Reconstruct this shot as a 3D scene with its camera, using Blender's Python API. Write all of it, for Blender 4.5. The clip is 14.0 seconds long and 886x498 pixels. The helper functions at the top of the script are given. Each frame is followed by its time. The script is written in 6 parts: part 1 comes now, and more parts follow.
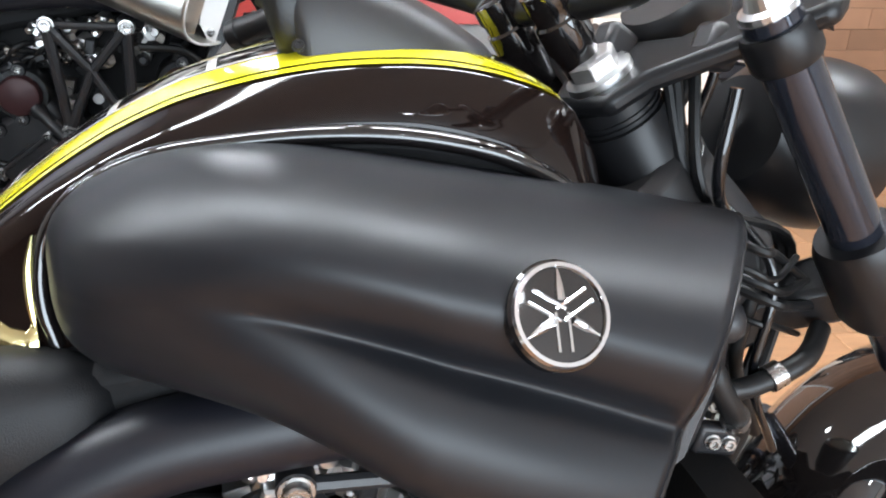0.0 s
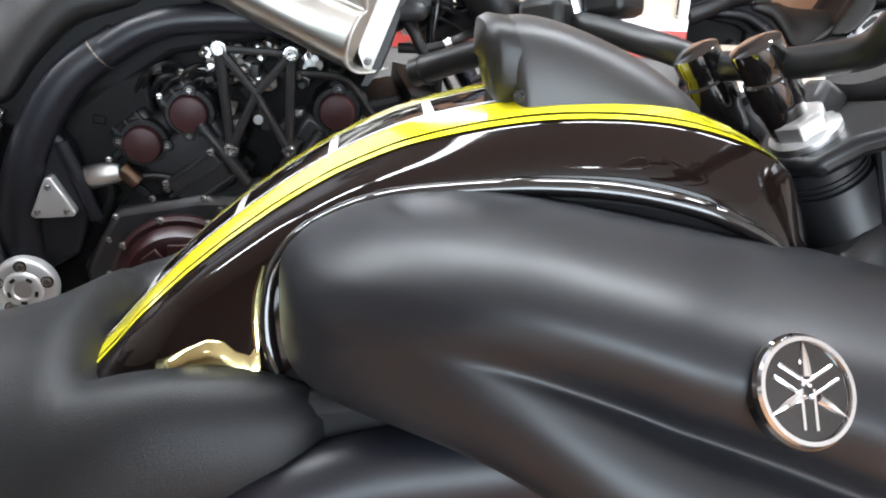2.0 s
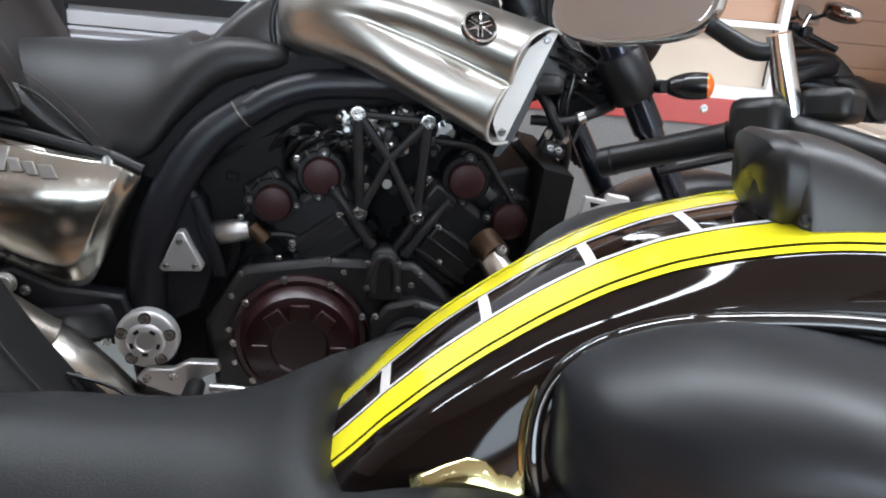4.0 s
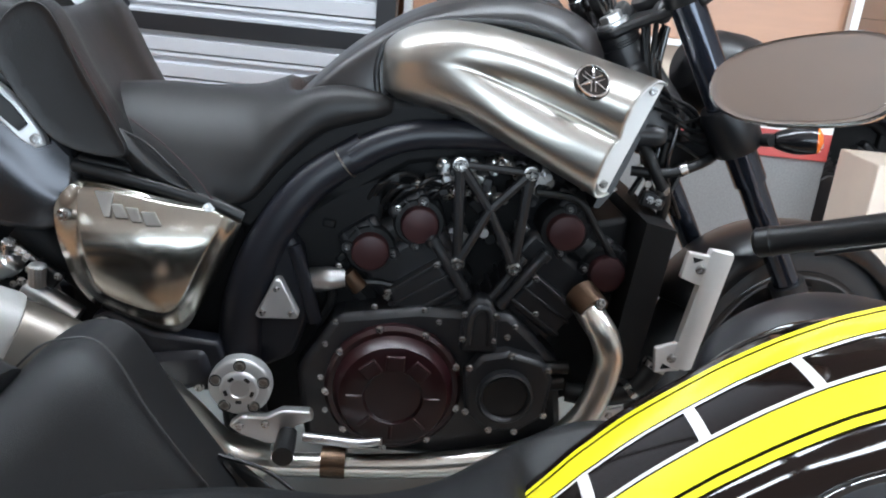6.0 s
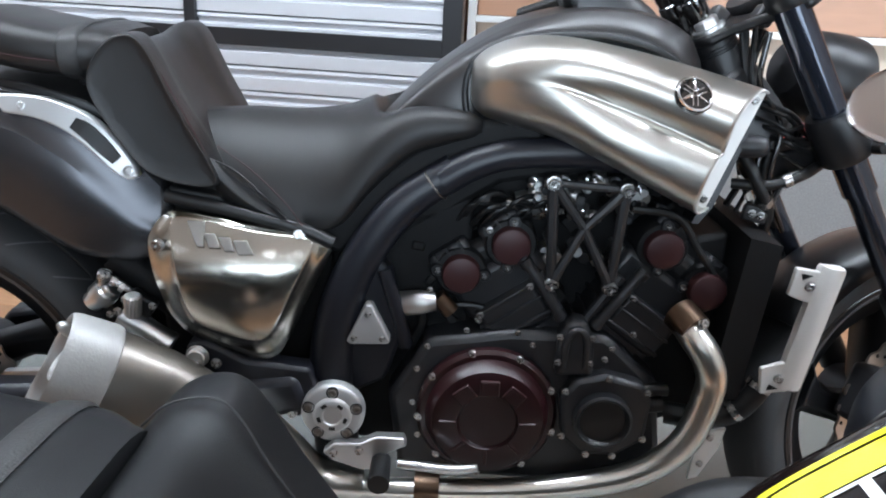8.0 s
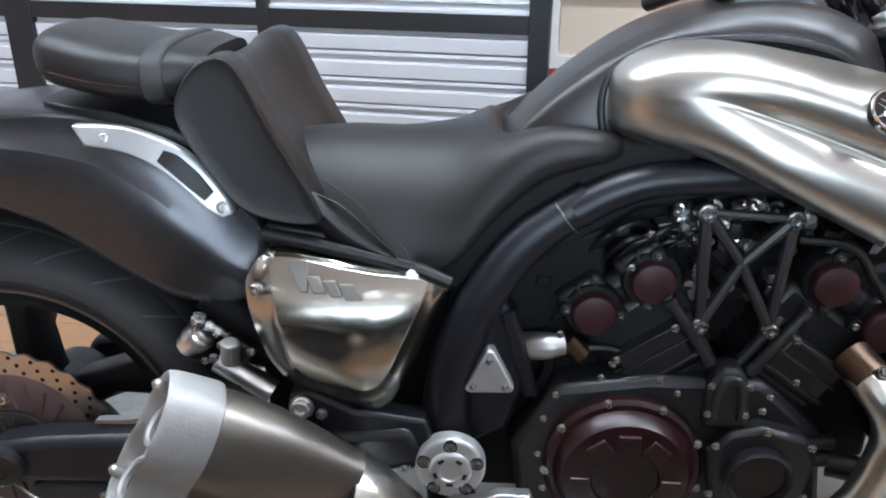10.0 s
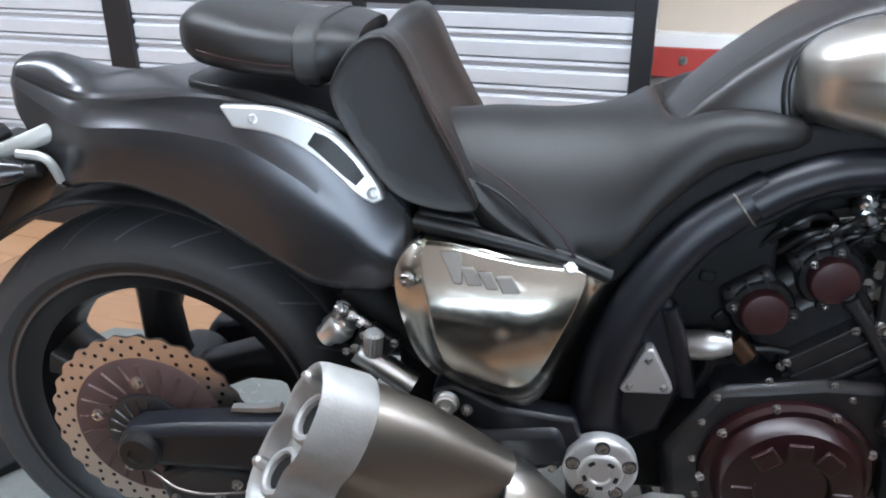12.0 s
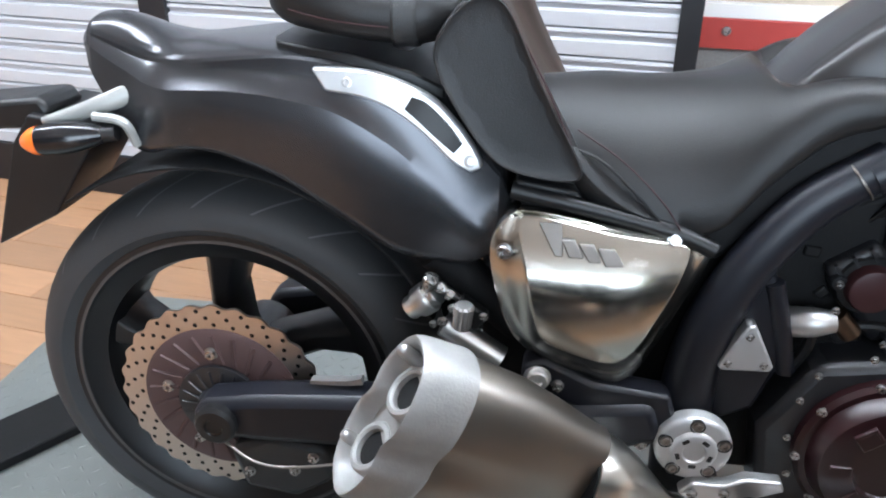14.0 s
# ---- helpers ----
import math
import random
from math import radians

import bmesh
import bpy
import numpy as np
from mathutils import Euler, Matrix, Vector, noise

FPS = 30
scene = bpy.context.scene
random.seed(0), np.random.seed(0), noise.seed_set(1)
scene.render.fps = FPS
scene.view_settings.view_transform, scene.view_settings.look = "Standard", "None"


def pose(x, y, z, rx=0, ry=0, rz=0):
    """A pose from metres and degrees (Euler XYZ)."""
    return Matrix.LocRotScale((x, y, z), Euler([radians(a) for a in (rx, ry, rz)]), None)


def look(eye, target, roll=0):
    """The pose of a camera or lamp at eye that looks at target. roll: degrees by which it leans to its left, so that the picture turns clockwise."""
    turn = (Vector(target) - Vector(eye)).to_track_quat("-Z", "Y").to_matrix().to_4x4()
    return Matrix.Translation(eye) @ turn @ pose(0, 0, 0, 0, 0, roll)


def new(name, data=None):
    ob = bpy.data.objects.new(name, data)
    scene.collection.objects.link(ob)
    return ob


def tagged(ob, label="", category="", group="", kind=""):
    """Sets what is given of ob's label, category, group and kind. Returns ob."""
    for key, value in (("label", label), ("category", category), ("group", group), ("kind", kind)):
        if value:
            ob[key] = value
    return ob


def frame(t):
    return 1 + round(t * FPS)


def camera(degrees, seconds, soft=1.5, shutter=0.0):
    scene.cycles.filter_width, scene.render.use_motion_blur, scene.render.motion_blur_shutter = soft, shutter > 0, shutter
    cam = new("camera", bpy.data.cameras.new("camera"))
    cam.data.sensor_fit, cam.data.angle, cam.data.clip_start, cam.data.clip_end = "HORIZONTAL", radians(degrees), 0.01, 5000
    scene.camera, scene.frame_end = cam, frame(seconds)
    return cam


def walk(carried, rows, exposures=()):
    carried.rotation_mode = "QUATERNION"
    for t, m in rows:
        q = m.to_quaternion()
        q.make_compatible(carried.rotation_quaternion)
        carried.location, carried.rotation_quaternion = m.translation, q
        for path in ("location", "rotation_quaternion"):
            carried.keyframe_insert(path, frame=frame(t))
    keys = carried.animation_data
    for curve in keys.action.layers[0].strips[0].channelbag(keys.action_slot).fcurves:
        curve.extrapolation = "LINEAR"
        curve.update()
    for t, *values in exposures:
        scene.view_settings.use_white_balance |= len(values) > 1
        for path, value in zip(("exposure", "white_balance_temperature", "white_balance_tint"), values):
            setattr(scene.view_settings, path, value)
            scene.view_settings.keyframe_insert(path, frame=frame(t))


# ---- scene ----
cam = camera(58.5, 14.0, soft=2.0)
PATH = [
    (0, (0.078, 0.191, 1.082), (0.33, 2.009, 0.287), 1.5),
    (0.5, (0.072, 0.19, 1.082), (0.319, 2.004, 0.278), 2.1),
    (1, (0.057, 0.192, 1.087), (0.272, 2.01, 0.281), 2.7),
    (1.5, (0.033, 0.196, 1.096), (0.155, 2.041, 0.335), 2.8),
    (2, (0.005, 0.196, 1.098), (0.025, 2.049, 0.345), 2.6),
    (2.5, (-0.023, 0.195, 1.102), (-0.071, 2.04, 0.332), 2.6),
    (3, (-0.058, 0.202, 1.107), (-0.145, 2.048, 0.343), 3.7),
    (3.5, (-0.1, 0.215, 1.117), (-0.181, 2.079, 0.396), 4.5),
    (4, (-0.143, 0.225, 1.123), (-0.22, 2.114, 0.471), 4.9),
    (6.5, (-0.302, 0.255, 1.179), (-0.451, 2.146, 0.545), 5.5),
    (7, (-0.323, 0.255, 1.186), (-0.509, 2.139, 0.542), 4.8),
    (9.3, (-0.41, 0.4, 1.236), (-0.717, 2.242, 0.519), 1.6),
    (9.5, (-0.44, 0.419, 1.245), (-0.739, 2.253, 0.504), 1.6),
    (10, (-0.465, 0.445, 1.247), (-0.864, 2.251, 0.485), 0.5),
    (10.5, (-0.486, 0.461, 1.24), (-0.931, 2.252, 0.468), 0.2),
    (11, (-0.511, 0.466, 1.239), (-1.005, 2.246, 0.47), 0.8),
    (11.5, (-0.559, 0.469, 1.24), (-1.067, 2.231, 0.442), 0.7),
    (12, (-0.61, 0.468, 1.238), (-1.13, 2.22, 0.426), -0.1),
    (12.5, (-0.649, 0.466, 1.233), (-1.176, 2.206, 0.4), 0.4),
    (13, (-0.683, 0.465, 1.23), (-1.228, 2.19, 0.377), 0.2),
    (13.5, (-0.711, 0.461, 1.226), (-1.247, 2.183, 0.361), 0.4),
    (14, (-0.732, 0.462, 1.222), (-1.247, 2.185, 0.347), 0.5),
]
walk(cam, [(t, look(eye, target, roll)) for t, eye, target, roll in PATH],
     [(0.0, 0.13, 6700, 10), (2.0, 0.35, 6750, 10), (3.0, 0.12, 6800, 12), (4.0, -0.28, 6600, 10), (6.5, -0.2, 6350, 8), (9.5, -0.06, 6200, 9), (11.0, -0.03, 6250, 9), (12.5, 0.16, 6250, 9), (14.0, 0.26, 6250, 9)])


# ---- light ----
scene.view_settings.exposure = 0.0
world = bpy.data.worlds.new("world")
scene.world = world
world.use_nodes = True
wn = world.node_tree.nodes
wn["Background"].inputs[0].default_value = (0.75, 0.85, 1.0, 1)
wn["Background"].inputs[1].default_value = 1.0

# daylight through the shop window behind the camera
sky = bpy.data.lights.new("window_light", "AREA")
sky.shape, sky.size, sky.size_y, sky.energy, sky.color = "RECTANGLE", 5.4, 2.5, 380.0, (0.74, 0.87, 1.0)
win = new("window_light", sky)
win.matrix_world = look((1.6, -3.9, 1.45), (1.6, 2.0, 1.2))

# ---- materials ----


def mat(name, color, rough=0.5, metal=0.0, vary=0.12, scale=12.0, bump=0.0, bscale=200.0, coat=0.0, stretch=(1, 1, 1),
        rvary=0.08, spec=0.5):
    m = bpy.data.materials.new(name)
    m.use_nodes = True
    nt = m.node_tree
    b = nt.nodes["Principled BSDF"]
    b.inputs["Metallic"].default_value = metal
    b.inputs["Specular IOR Level"].default_value = spec
    b.inputs["Coat Weight"].default_value = coat
    b.inputs["Coat Roughness"].default_value = 0.04
    tc = nt.nodes.new("ShaderNodeTexCoord")
    mp = nt.nodes.new("ShaderNodeMapping")
    mp.inputs["Scale"].default_value = stretch
    nt.links.new(tc.outputs["Object"], mp.inputs["Vector"])
    n1 = nt.nodes.new("ShaderNodeTexNoise")
    n1.inputs["Scale"].default_value = scale
    n1.inputs["Detail"].default_value = 8
    nt.links.new(mp.outputs[0], n1.inputs["Vector"])
    cr = nt.nodes.new("ShaderNodeMix")
    cr.data_type = "RGBA"
    c = Vector(color[:3])
    cr.inputs["A"].default_value = (*(c * (1 - vary)), 1)
    cr.inputs["B"].default_value = (*(c * (1 + vary)), 1)
    nt.links.new(n1.outputs[0], cr.inputs["Factor"])
    nt.links.new(cr.outputs["Result"], b.inputs["Base Color"])
    n2 = nt.nodes.new("ShaderNodeTexNoise")
    n2.inputs["Scale"].default_value = bscale
    n2.inputs["Detail"].default_value = 6
    nt.links.new(mp.outputs[0], n2.inputs["Vector"])
    mr = nt.nodes.new("ShaderNodeMapRange")
    mr.inputs["To Min"].default_value = max(0.02, rough - rvary)
    mr.inputs["To Max"].default_value = min(1.0, rough + rvary)
    nt.links.new(n1.outputs[0], mr.inputs["Value"])
    nt.links.new(mr.outputs[0], b.inputs["Roughness"])
    if bump > 0:
        bp = nt.nodes.new("ShaderNodeBump")
        bp.inputs["Strength"].default_value = bump
        bp.inputs["Distance"].default_value = 0.002
        nt.links.new(n2.outputs[0], bp.inputs["Height"])
        nt.links.new(bp.outputs[0], b.inputs["Normal"])
    return m


M = {}
M["satin_black"] = mat("satin_black", (0.008, 0.008, 0.009), 0.36, 0.0, 0.15, 6, 0.04, 900, spec=0.4)
M["matt_scoop"] = mat("matt_scoop", (0.0072, 0.0078, 0.0102), 0.40, 0.0, 0.08, 5, 0.0, 1500, spec=0.40, rvary=0.02)
M["gloss_black"] = mat("gloss_black", (0.006, 0.005, 0.005), 0.06, 0.0, 0.1, 4, coat=1.0, rvary=0.02)
M["tank_gloss"] = mat("brown_black_gloss_paint", (0.0070, 0.0040, 0.0034), 0.07, 0.0, 0.15, 4, coat=0.15, spec=0.28, rvary=0.02)
M["yellow"] = mat("yellow_paint", (0.9, 0.79, 0.025), 0.16, 0.0, 0.03, 4, coat=1.0, rvary=0.03)
M["white_paint"] = mat("white_paint", (0.75, 0.72, 0.7), 0.2, 0.0, 0.04, 6, coat=0.8)
M["brushed"] = mat("brushed_steel", (0.54, 0.52, 0.48), 0.34, 1.0, 0.03, 3.0, rvary=0.02)
M["brushed_cover"] = mat("satin_steel_cover", (0.44, 0.42, 0.375), 0.21, 1.0, 0.03, 3.0, rvary=0.02)
M["pipe_steel"] = mat("polished_pipe_steel", (0.70, 0.675, 0.62), 0.30, 1.0, 0.06, 8, rvary=0.04)
M["groove"] = mat("tyre_groove", (0.10, 0.10, 0.105), 0.6, 0.0, 0.2, 30)
M["titan"] = mat("grey_titanium", (0.25, 0.225, 0.20), 0.42, 1.0, 0.05, 5, rvary=0.03)
M["alu_rough"] = mat("sand_cast_aluminium", (0.36, 0.355, 0.345), 0.56, 0.45, 0.16, 45, 0.25, 260)
M["pale_plastic"] = mat("pale_plastic", (0.30, 0.30, 0.285), 0.4, 0.2, 0.1, 25)
M["signal_black"] = mat("signal_black", (0.008, 0.008, 0.009), 0.2, 0.0, 0.1, 20)
M["rim_grey"] = mat("rim_edge_grey", (0.10, 0.098, 0.10), 0.45, 0.6, 0.1, 30)
M["alu_cast"] = mat("cast_aluminium", (0.55, 0.54, 0.53), 0.42, 1.0, 0.08, 25, 0.15, 600)
M["alu_plate"] = mat("bright_aluminium", (0.78, 0.78, 0.78), 0.30, 1.0, 0.05, 30, 0.03, 900)
M["flat_alu"] = mat("satin_aluminium", (0.50, 0.50, 0.50), 0.40, 0.65, 0.05, 40)
M["bare_edge"] = mat("bare_metal_edge", (0.70, 0.69, 0.67), 0.42, 0.15, 0.04, 30)
M["hose_black"] = mat("glossy_hose", (0.006, 0.006, 0.007), 0.15, 0.0, 0.1, 20, coat=0.5)
M["silver_panel"] = mat("silver_paint", (0.46, 0.46, 0.46), 0.36, 0.6, 0.05, 20)
M["chrome"] = mat("chrome", (0.85, 0.85, 0.86), 0.10, 1.0, 0.03, 10, rvary=0.02)
M["bolt"] = mat("zinc_bolt", (0.42, 0.41, 0.40), 0.28, 1.0, 0.12, 150)
M["maroon"] = mat("maroon_cap", (0.042, 0.014, 0.0155), 0.45, 0.15, 0.12, 40, 0.08, 800, spec=0.4)
M["maroon_rib"] = mat("maroon_rib", (0.026, 0.0085, 0.0095), 0.42, 0.1, 0.12, 40, 0.08, 800, spec=0.4)
M["maroon_dark"] = mat("dark_maroon_cover", (0.018, 0.0040, 0.0052), 0.32, 0.1, 0.15, 20, 0.05, 700, spec=0.45)
M["carrier"] = mat("brown_disc_carrier", (0.085, 0.048, 0.046), 0.62, 0.1, 0.15, 30, 0.08, 600)
M["disc"] = mat("brake_disc_steel", (0.55, 0.48, 0.42), 0.38, 1.0, 0.1, 60, 0.1, 500)
M["cast_black"] = mat("cast_black", (0.0165, 0.0165, 0.0185), 0.36, 0.0, 0.30, 35, 0.25, 450, spec=0.50)
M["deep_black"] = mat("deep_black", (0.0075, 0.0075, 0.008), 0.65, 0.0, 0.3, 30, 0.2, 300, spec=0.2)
M["frame_black"] = mat("frame_black", (0.0075, 0.008, 0.012), 0.40, 0.0, 0.12, 12, 0.05, 700, spec=0.38)
M["gunmetal"] = mat("gunmetal_paint", (0.066, 0.066, 0.071), 0.26, 0.75, 0.05, 5, rvary=0.02)
M["leather"] = mat("black_seat_vinyl", (0.0120, 0.0112, 0.0113), 0.43, 0.0, 0.22, 14, 0.26, 700, spec=0.35)
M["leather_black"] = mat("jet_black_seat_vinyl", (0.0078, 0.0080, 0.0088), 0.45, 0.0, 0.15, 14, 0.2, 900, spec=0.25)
M["leather2"] = mat("textured_seat_vinyl", (0.017, 0.0165, 0.0165), 0.55, 0.0, 0.15, 14, 0.5, 420)
M["tank_matt"] = mat("matt_tank", (0.015, 0.013, 0.013), 0.36, 0.0, 0.12, 6, 0.04, 900)
M["rubber"] = mat("tyre_rubber", (0.034, 0.035, 0.037), 0.62, 0.0, 0.2, 18, 0.2, 260)
M["mark_grey"] = mat("dull_grey_metal", (0.16, 0.15, 0.14), 0.45, 0.8, 0.1, 60)
M["brace_grey"] = mat("brace_grey", (0.020, 0.020, 0.022), 0.40, 0.0, 0.12, 20, 0.08, 600)
M["hood_grey"] = mat("dark_grey_hood", (0.022, 0.021, 0.022), 0.42, 0.0, 0.10, 20, 0.08, 700)
M["plastic"] = mat("black_plastic", (0.0085, 0.0085, 0.009), 0.40, 0.0, 0.2, 25, 0.1, 500, spec=0.38)
M["blue_black"] = mat("blue_black_anodised", (0.030, 0.034, 0.048), 0.13, 0.6, 0.1, 10, coat=0.5, rvary=0.03)
M["orange"] = mat("orange_lens", (0.85, 0.16, 0.02), 0.2, 0.0, 0.05, 20, coat=0.5)
M["copper"] = mat("copper_gasket", (0.13, 0.085, 0.058), 0.4, 1.0, 0.2, 60)
M["thread"] = mat("red_thread", (0.035, 0.011, 0.013), 0.7, 0.0, 0.1, 60)
# the gold is a yellow reflection put into the base colour
M["gold_lit_chrome"] = mat("gold_lit_chrome", (0.75, 0.68, 0.35), 0.12, 1.0, 0.1, 30, rvary=0.04)
M["mirror"] = mat("mirror_glass", (0.9, 0.9, 0.9), 0.01, 1.0, 0.0, 1, rvary=0.0)
M["lens"] = mat("lamp_lens", (0.55, 0.62, 0.6), 0.12, 0.6, 0.1, 30)
M["red_paint"] = mat("red_paint", (0.42, 0.055, 0.048), 0.35, 0.0, 0.1, 8)
M["shutter"] = mat("grey_shutter", (0.52, 0.53, 0.56), 0.50, 0.2, 0.06, 4, 0.05, 300, stretch=(0.15, 1, 4))
M["post"] = mat("black_post", (0.010, 0.010, 0.012), 0.45, 0.0, 0.2, 12)
M["wood_wall"] = mat("wood_panel", (0.36, 0.19, 0.11), 0.4, 0.0, 0.22, 5, 0.08, 90, stretch=(1, 1, 9))
M["plaster"] = mat("brown_grey_wall", (0.17, 0.14, 0.12), 0.7, 0.0, 0.04, 3, 0.1, 80)
M["pale_wall"] = mat("pale_grey_wall", (0.55, 0.53, 0.50), 0.7, 0.0, 0.04, 3, 0.1, 80)
M["ceiling"] = mat("ceiling_white", (0.55, 0.55, 0.55), 0.8, 0.0, 0.03, 3, 0.1, 80)
M["carpet"] = mat("grey_carpet", (0.2, 0.2, 0.2), 0.95, 0.0, 0.35, 160, 0.6, 400)
M["card"] = mat("pale_board", (0.70, 0.61, 0.52), 0.6, 0.0, 0.1, 8)
M["white_frame"] = mat("white_frame", (0.8, 0.8, 0.79), 0.4, 0.0, 0.04, 10)
M["plate"] = mat("checker_plate_steel", (0.2, 0.21, 0.2), 0.5, 0.5, 0.15, 10, 0.2, 300)
M["card_wood"] = mat("orange_wood", (0.42, 0.22, 0.13), 0.35, 0.0, 0.12, 6, 0.05, 90, stretch=(1, 1, 6))
M["laminate"] = mat("laminate_floor", (0.42, 0.23, 0.125), 0.32, 0.0, 0.2, 7, 0.05, 120, stretch=(1, 8, 1))
M["beige"] = mat("beige_blind", (0.55, 0.46, 0.37), 0.6, 0.0, 0.12, 3)


def piecewise(m, lo, hi):
    """Gives each object its own tone."""
    nt = m.node_tree
    oi = nt.nodes.new("ShaderNodeObjectInfo")
    mr = nt.nodes.new("ShaderNodeMapRange")
    mr.inputs["To Min"].default_value, mr.inputs["To Max"].default_value = lo, hi
    nt.links.new(oi.outputs["Random"], mr.inputs["Value"])
    b = nt.nodes["Principled BSDF"]
    src = b.inputs["Base Color"].links[0].from_socket
    mx = nt.nodes.new("ShaderNodeVectorMath")
    mx.operation = "SCALE"
    nt.links.new(src, mx.inputs[0])
    nt.links.new(mr.outputs[0], mx.inputs["Scale"])
    nt.links.new(mx.outputs[0], b.inputs["Base Color"])


piecewise(M["laminate"], 0.8, 1.15)
piecewise(M["wood_wall"], 0.75, 1.2)


def emit(name, color, strength):
    m = bpy.data.materials.new(name)
    m.use_nodes = True
    nt = m.node_tree
    nt.nodes.remove(nt.nodes["Principled BSDF"])
    e = nt.nodes.new("ShaderNodeEmission")
    e.inputs[0].default_value = (*color, 1)
    e.inputs[1].default_value = strength
    nt.links.new(e.outputs[0], nt.nodes["Material Output"].inputs[0])
    return m


M["panel_lamp"] = emit("panel_lamp", (0.83, 0.91, 1.0), 64.0)
M["lamp"] = emit("lamp_panel", (0.83, 0.91, 1.0), 100.0)

# ---- mesh helpers ----


def spline(pts, n):
    """n points on a smooth curve through pts (tuples of any length)."""
    P = [np.array(p, float) for p in pts]
    P = [2 * P[0] - P[1]] + P + [2 * P[-1] - P[-2]]
    out = []
    m = len(P) - 3
    for i in range(n):
        s = i / (n - 1) * m
        k = min(int(s), m - 1)
        f = s - k
        a, b, c, d = P[k:k + 4]
        out.append(0.5 * (2 * b + (c - a) * f + (2 * a - 5 * b + 4 * c - d) * f * f + (3 * b - a - 3 * c + d) * f ** 3))
    return out


def loft(bm, rings, closed=True, caps=True):
    vs = [[bm.verts.new(tuple(p)) for p in r] for r in rings]
    n = len(vs[0])
    for a, b in zip(vs, vs[1:]):
        for i in range(n if closed else n - 1):
            j = (i + 1) % n
            bm.faces.new((a[i], a[j], b[j], b[i]))
    if caps and closed:
        bm.faces.new(vs[0][::-1])
        bm.faces.new(vs[-1])
    return bm


def tube(bm, path, r, n=12, m=None, flat=1.0, caps=True):
    """A tube along a smooth path. r: a radius, or one for each point; flat: the section's height over its width."""
    m = m or max(2, 6 * (len(path) - 1))
    rs = r if isinstance(r, (list, tuple)) else [r] * len(path)
    Q = spline([(*p, q) for p, q in zip(path, rs)], m) if len(path) > 2 else [np.array((*p, q), float) for p, q in zip(path, rs)]
    pts = [Vector(q[:3]) for q in Q]
    rings, side = [], None
    for i, p in enumerate(pts):
        t = (pts[min(i + 1, len(pts) - 1)] - pts[max(i - 1, 0)]).normalized()
        if side is None:
            side = t.orthogonal().normalized() if abs(t.y) > 0.9 else t.cross(Vector((0, 1, 0))).normalized()
        side = (side - t * side.dot(t)).normalized()
        up = t.cross(side)
        q = max(Q[i][3], 1e-4)
        rings.append([p + side * math.cos(a) * q + up * math.sin(a) * q * flat for a in (2 * math.pi * k / n for k in range(n))])
    return loft(bm, rings, True, caps)


def cyl(bm, p0, p1, r0, r1=None, n=20):
    return tube(bm, [p0, p1], [r0, r0 if r1 is None else r1], n)


def lathe(bm, prof, c, axis=(0, -1, 0), n=32, caps=True):
    """Turns a profile of (radius, distance along the axis) round the axis through c."""
    ax = Vector(axis).normalized()
    u = ax.orthogonal().normalized() if abs(ax.y) < 0.99 else Vector((1, 0, 0))
    u = (u - ax * u.dot(ax)).normalized()
    v = ax.cross(u)
    rings = [[Vector(c) + ax * d + (u * math.cos(a) + v * math.sin(a)) * max(r, 1e-4) for a in (2 * math.pi * k / n for k in range(n))] for r, d in prof]
    return loft(bm, rings, True, caps)


def prism(bm, pts, y0, y1):
    """A flat outline in x and z, thick from y0 to y1."""
    a = [bm.verts.new((x, y0, z)) for x, z in pts]
    b = [bm.verts.new((x, y1, z)) for x, z in pts]
    n = len(pts)
    for i in range(n):
        j = (i + 1) % n
        bm.faces.new((a[i], a[j], b[j], b[i]))
    bm.faces.new(a[::-1])
    bm.faces.new(b)
    return bm


def box(bm, lo, hi):
    return prism(bm, [(lo[0], lo[2]), (hi[0], lo[2]), (hi[0], hi[2]), (lo[0], hi[2])], lo[1], hi[1])


def obbox(bm, c, size, m):
    """A box of that size about c, turned by the matrix m."""
    h = Vector(size) / 2
    vs = [bm.verts.new(Vector(c) + m @ Vector((sx * h.x, sy * h.y, sz * h.z))) for sx in (-1, 1) for sy in (-1, 1) for sz in (-1, 1)]
    for f in ((0, 1, 3, 2), (4, 6, 7, 5), (0, 4, 5, 1), (2, 3, 7, 6), (0, 2, 6, 4), (1, 5, 7, 3)):
        bm.faces.new([vs[i] for i in f])
    return bm


def rot(axis, deg):
    return Matrix.Rotation(radians(deg), 3, axis)


def BM():
    return bmesh.new()


def part(name, bm, material, parent=None, label="", smooth=True, bevel=0.0, angle=38, sub=0, solid=0.0):
    bmesh.ops.remove_doubles(bm, verts=bm.verts, dist=1e-5)
    bmesh.ops.recalc_face_normals(bm, faces=bm.faces)
    me = bpy.data.meshes.new(name)
    bm.to_mesh(me)
    bm.free()
    for f in me.polygons:
        f.use_smooth = smooth
    if smooth:
        me.set_sharp_from_angle(angle=radians(angle))
    me.materials.append(M[material] if isinstance(material, str) else material)
    ob = new(name, me)
    if parent is not None:
        ob.parent = parent
    if label:
        ob["label"] = label
    if solid:
        md = ob.modifiers.new("solid", "SOLIDIFY")
        md.thickness = solid
        md.offset = 0
    if bevel:
        md = ob.modifiers.new("bevel", "BEVEL")
        md.width, md.segments, md.limit_method, md.angle_limit = bevel, 2, "ANGLE", radians(40)
        md.harden_normals = False
    if sub:
        md = ob.modifiers.new("sub", "SUBSURF")
        md.levels = md.render_levels = sub
    return ob


def thing(name, label, category, group="", kind=""):
    return tagged(new(name), label, category, group, kind)


BOLTS = {}


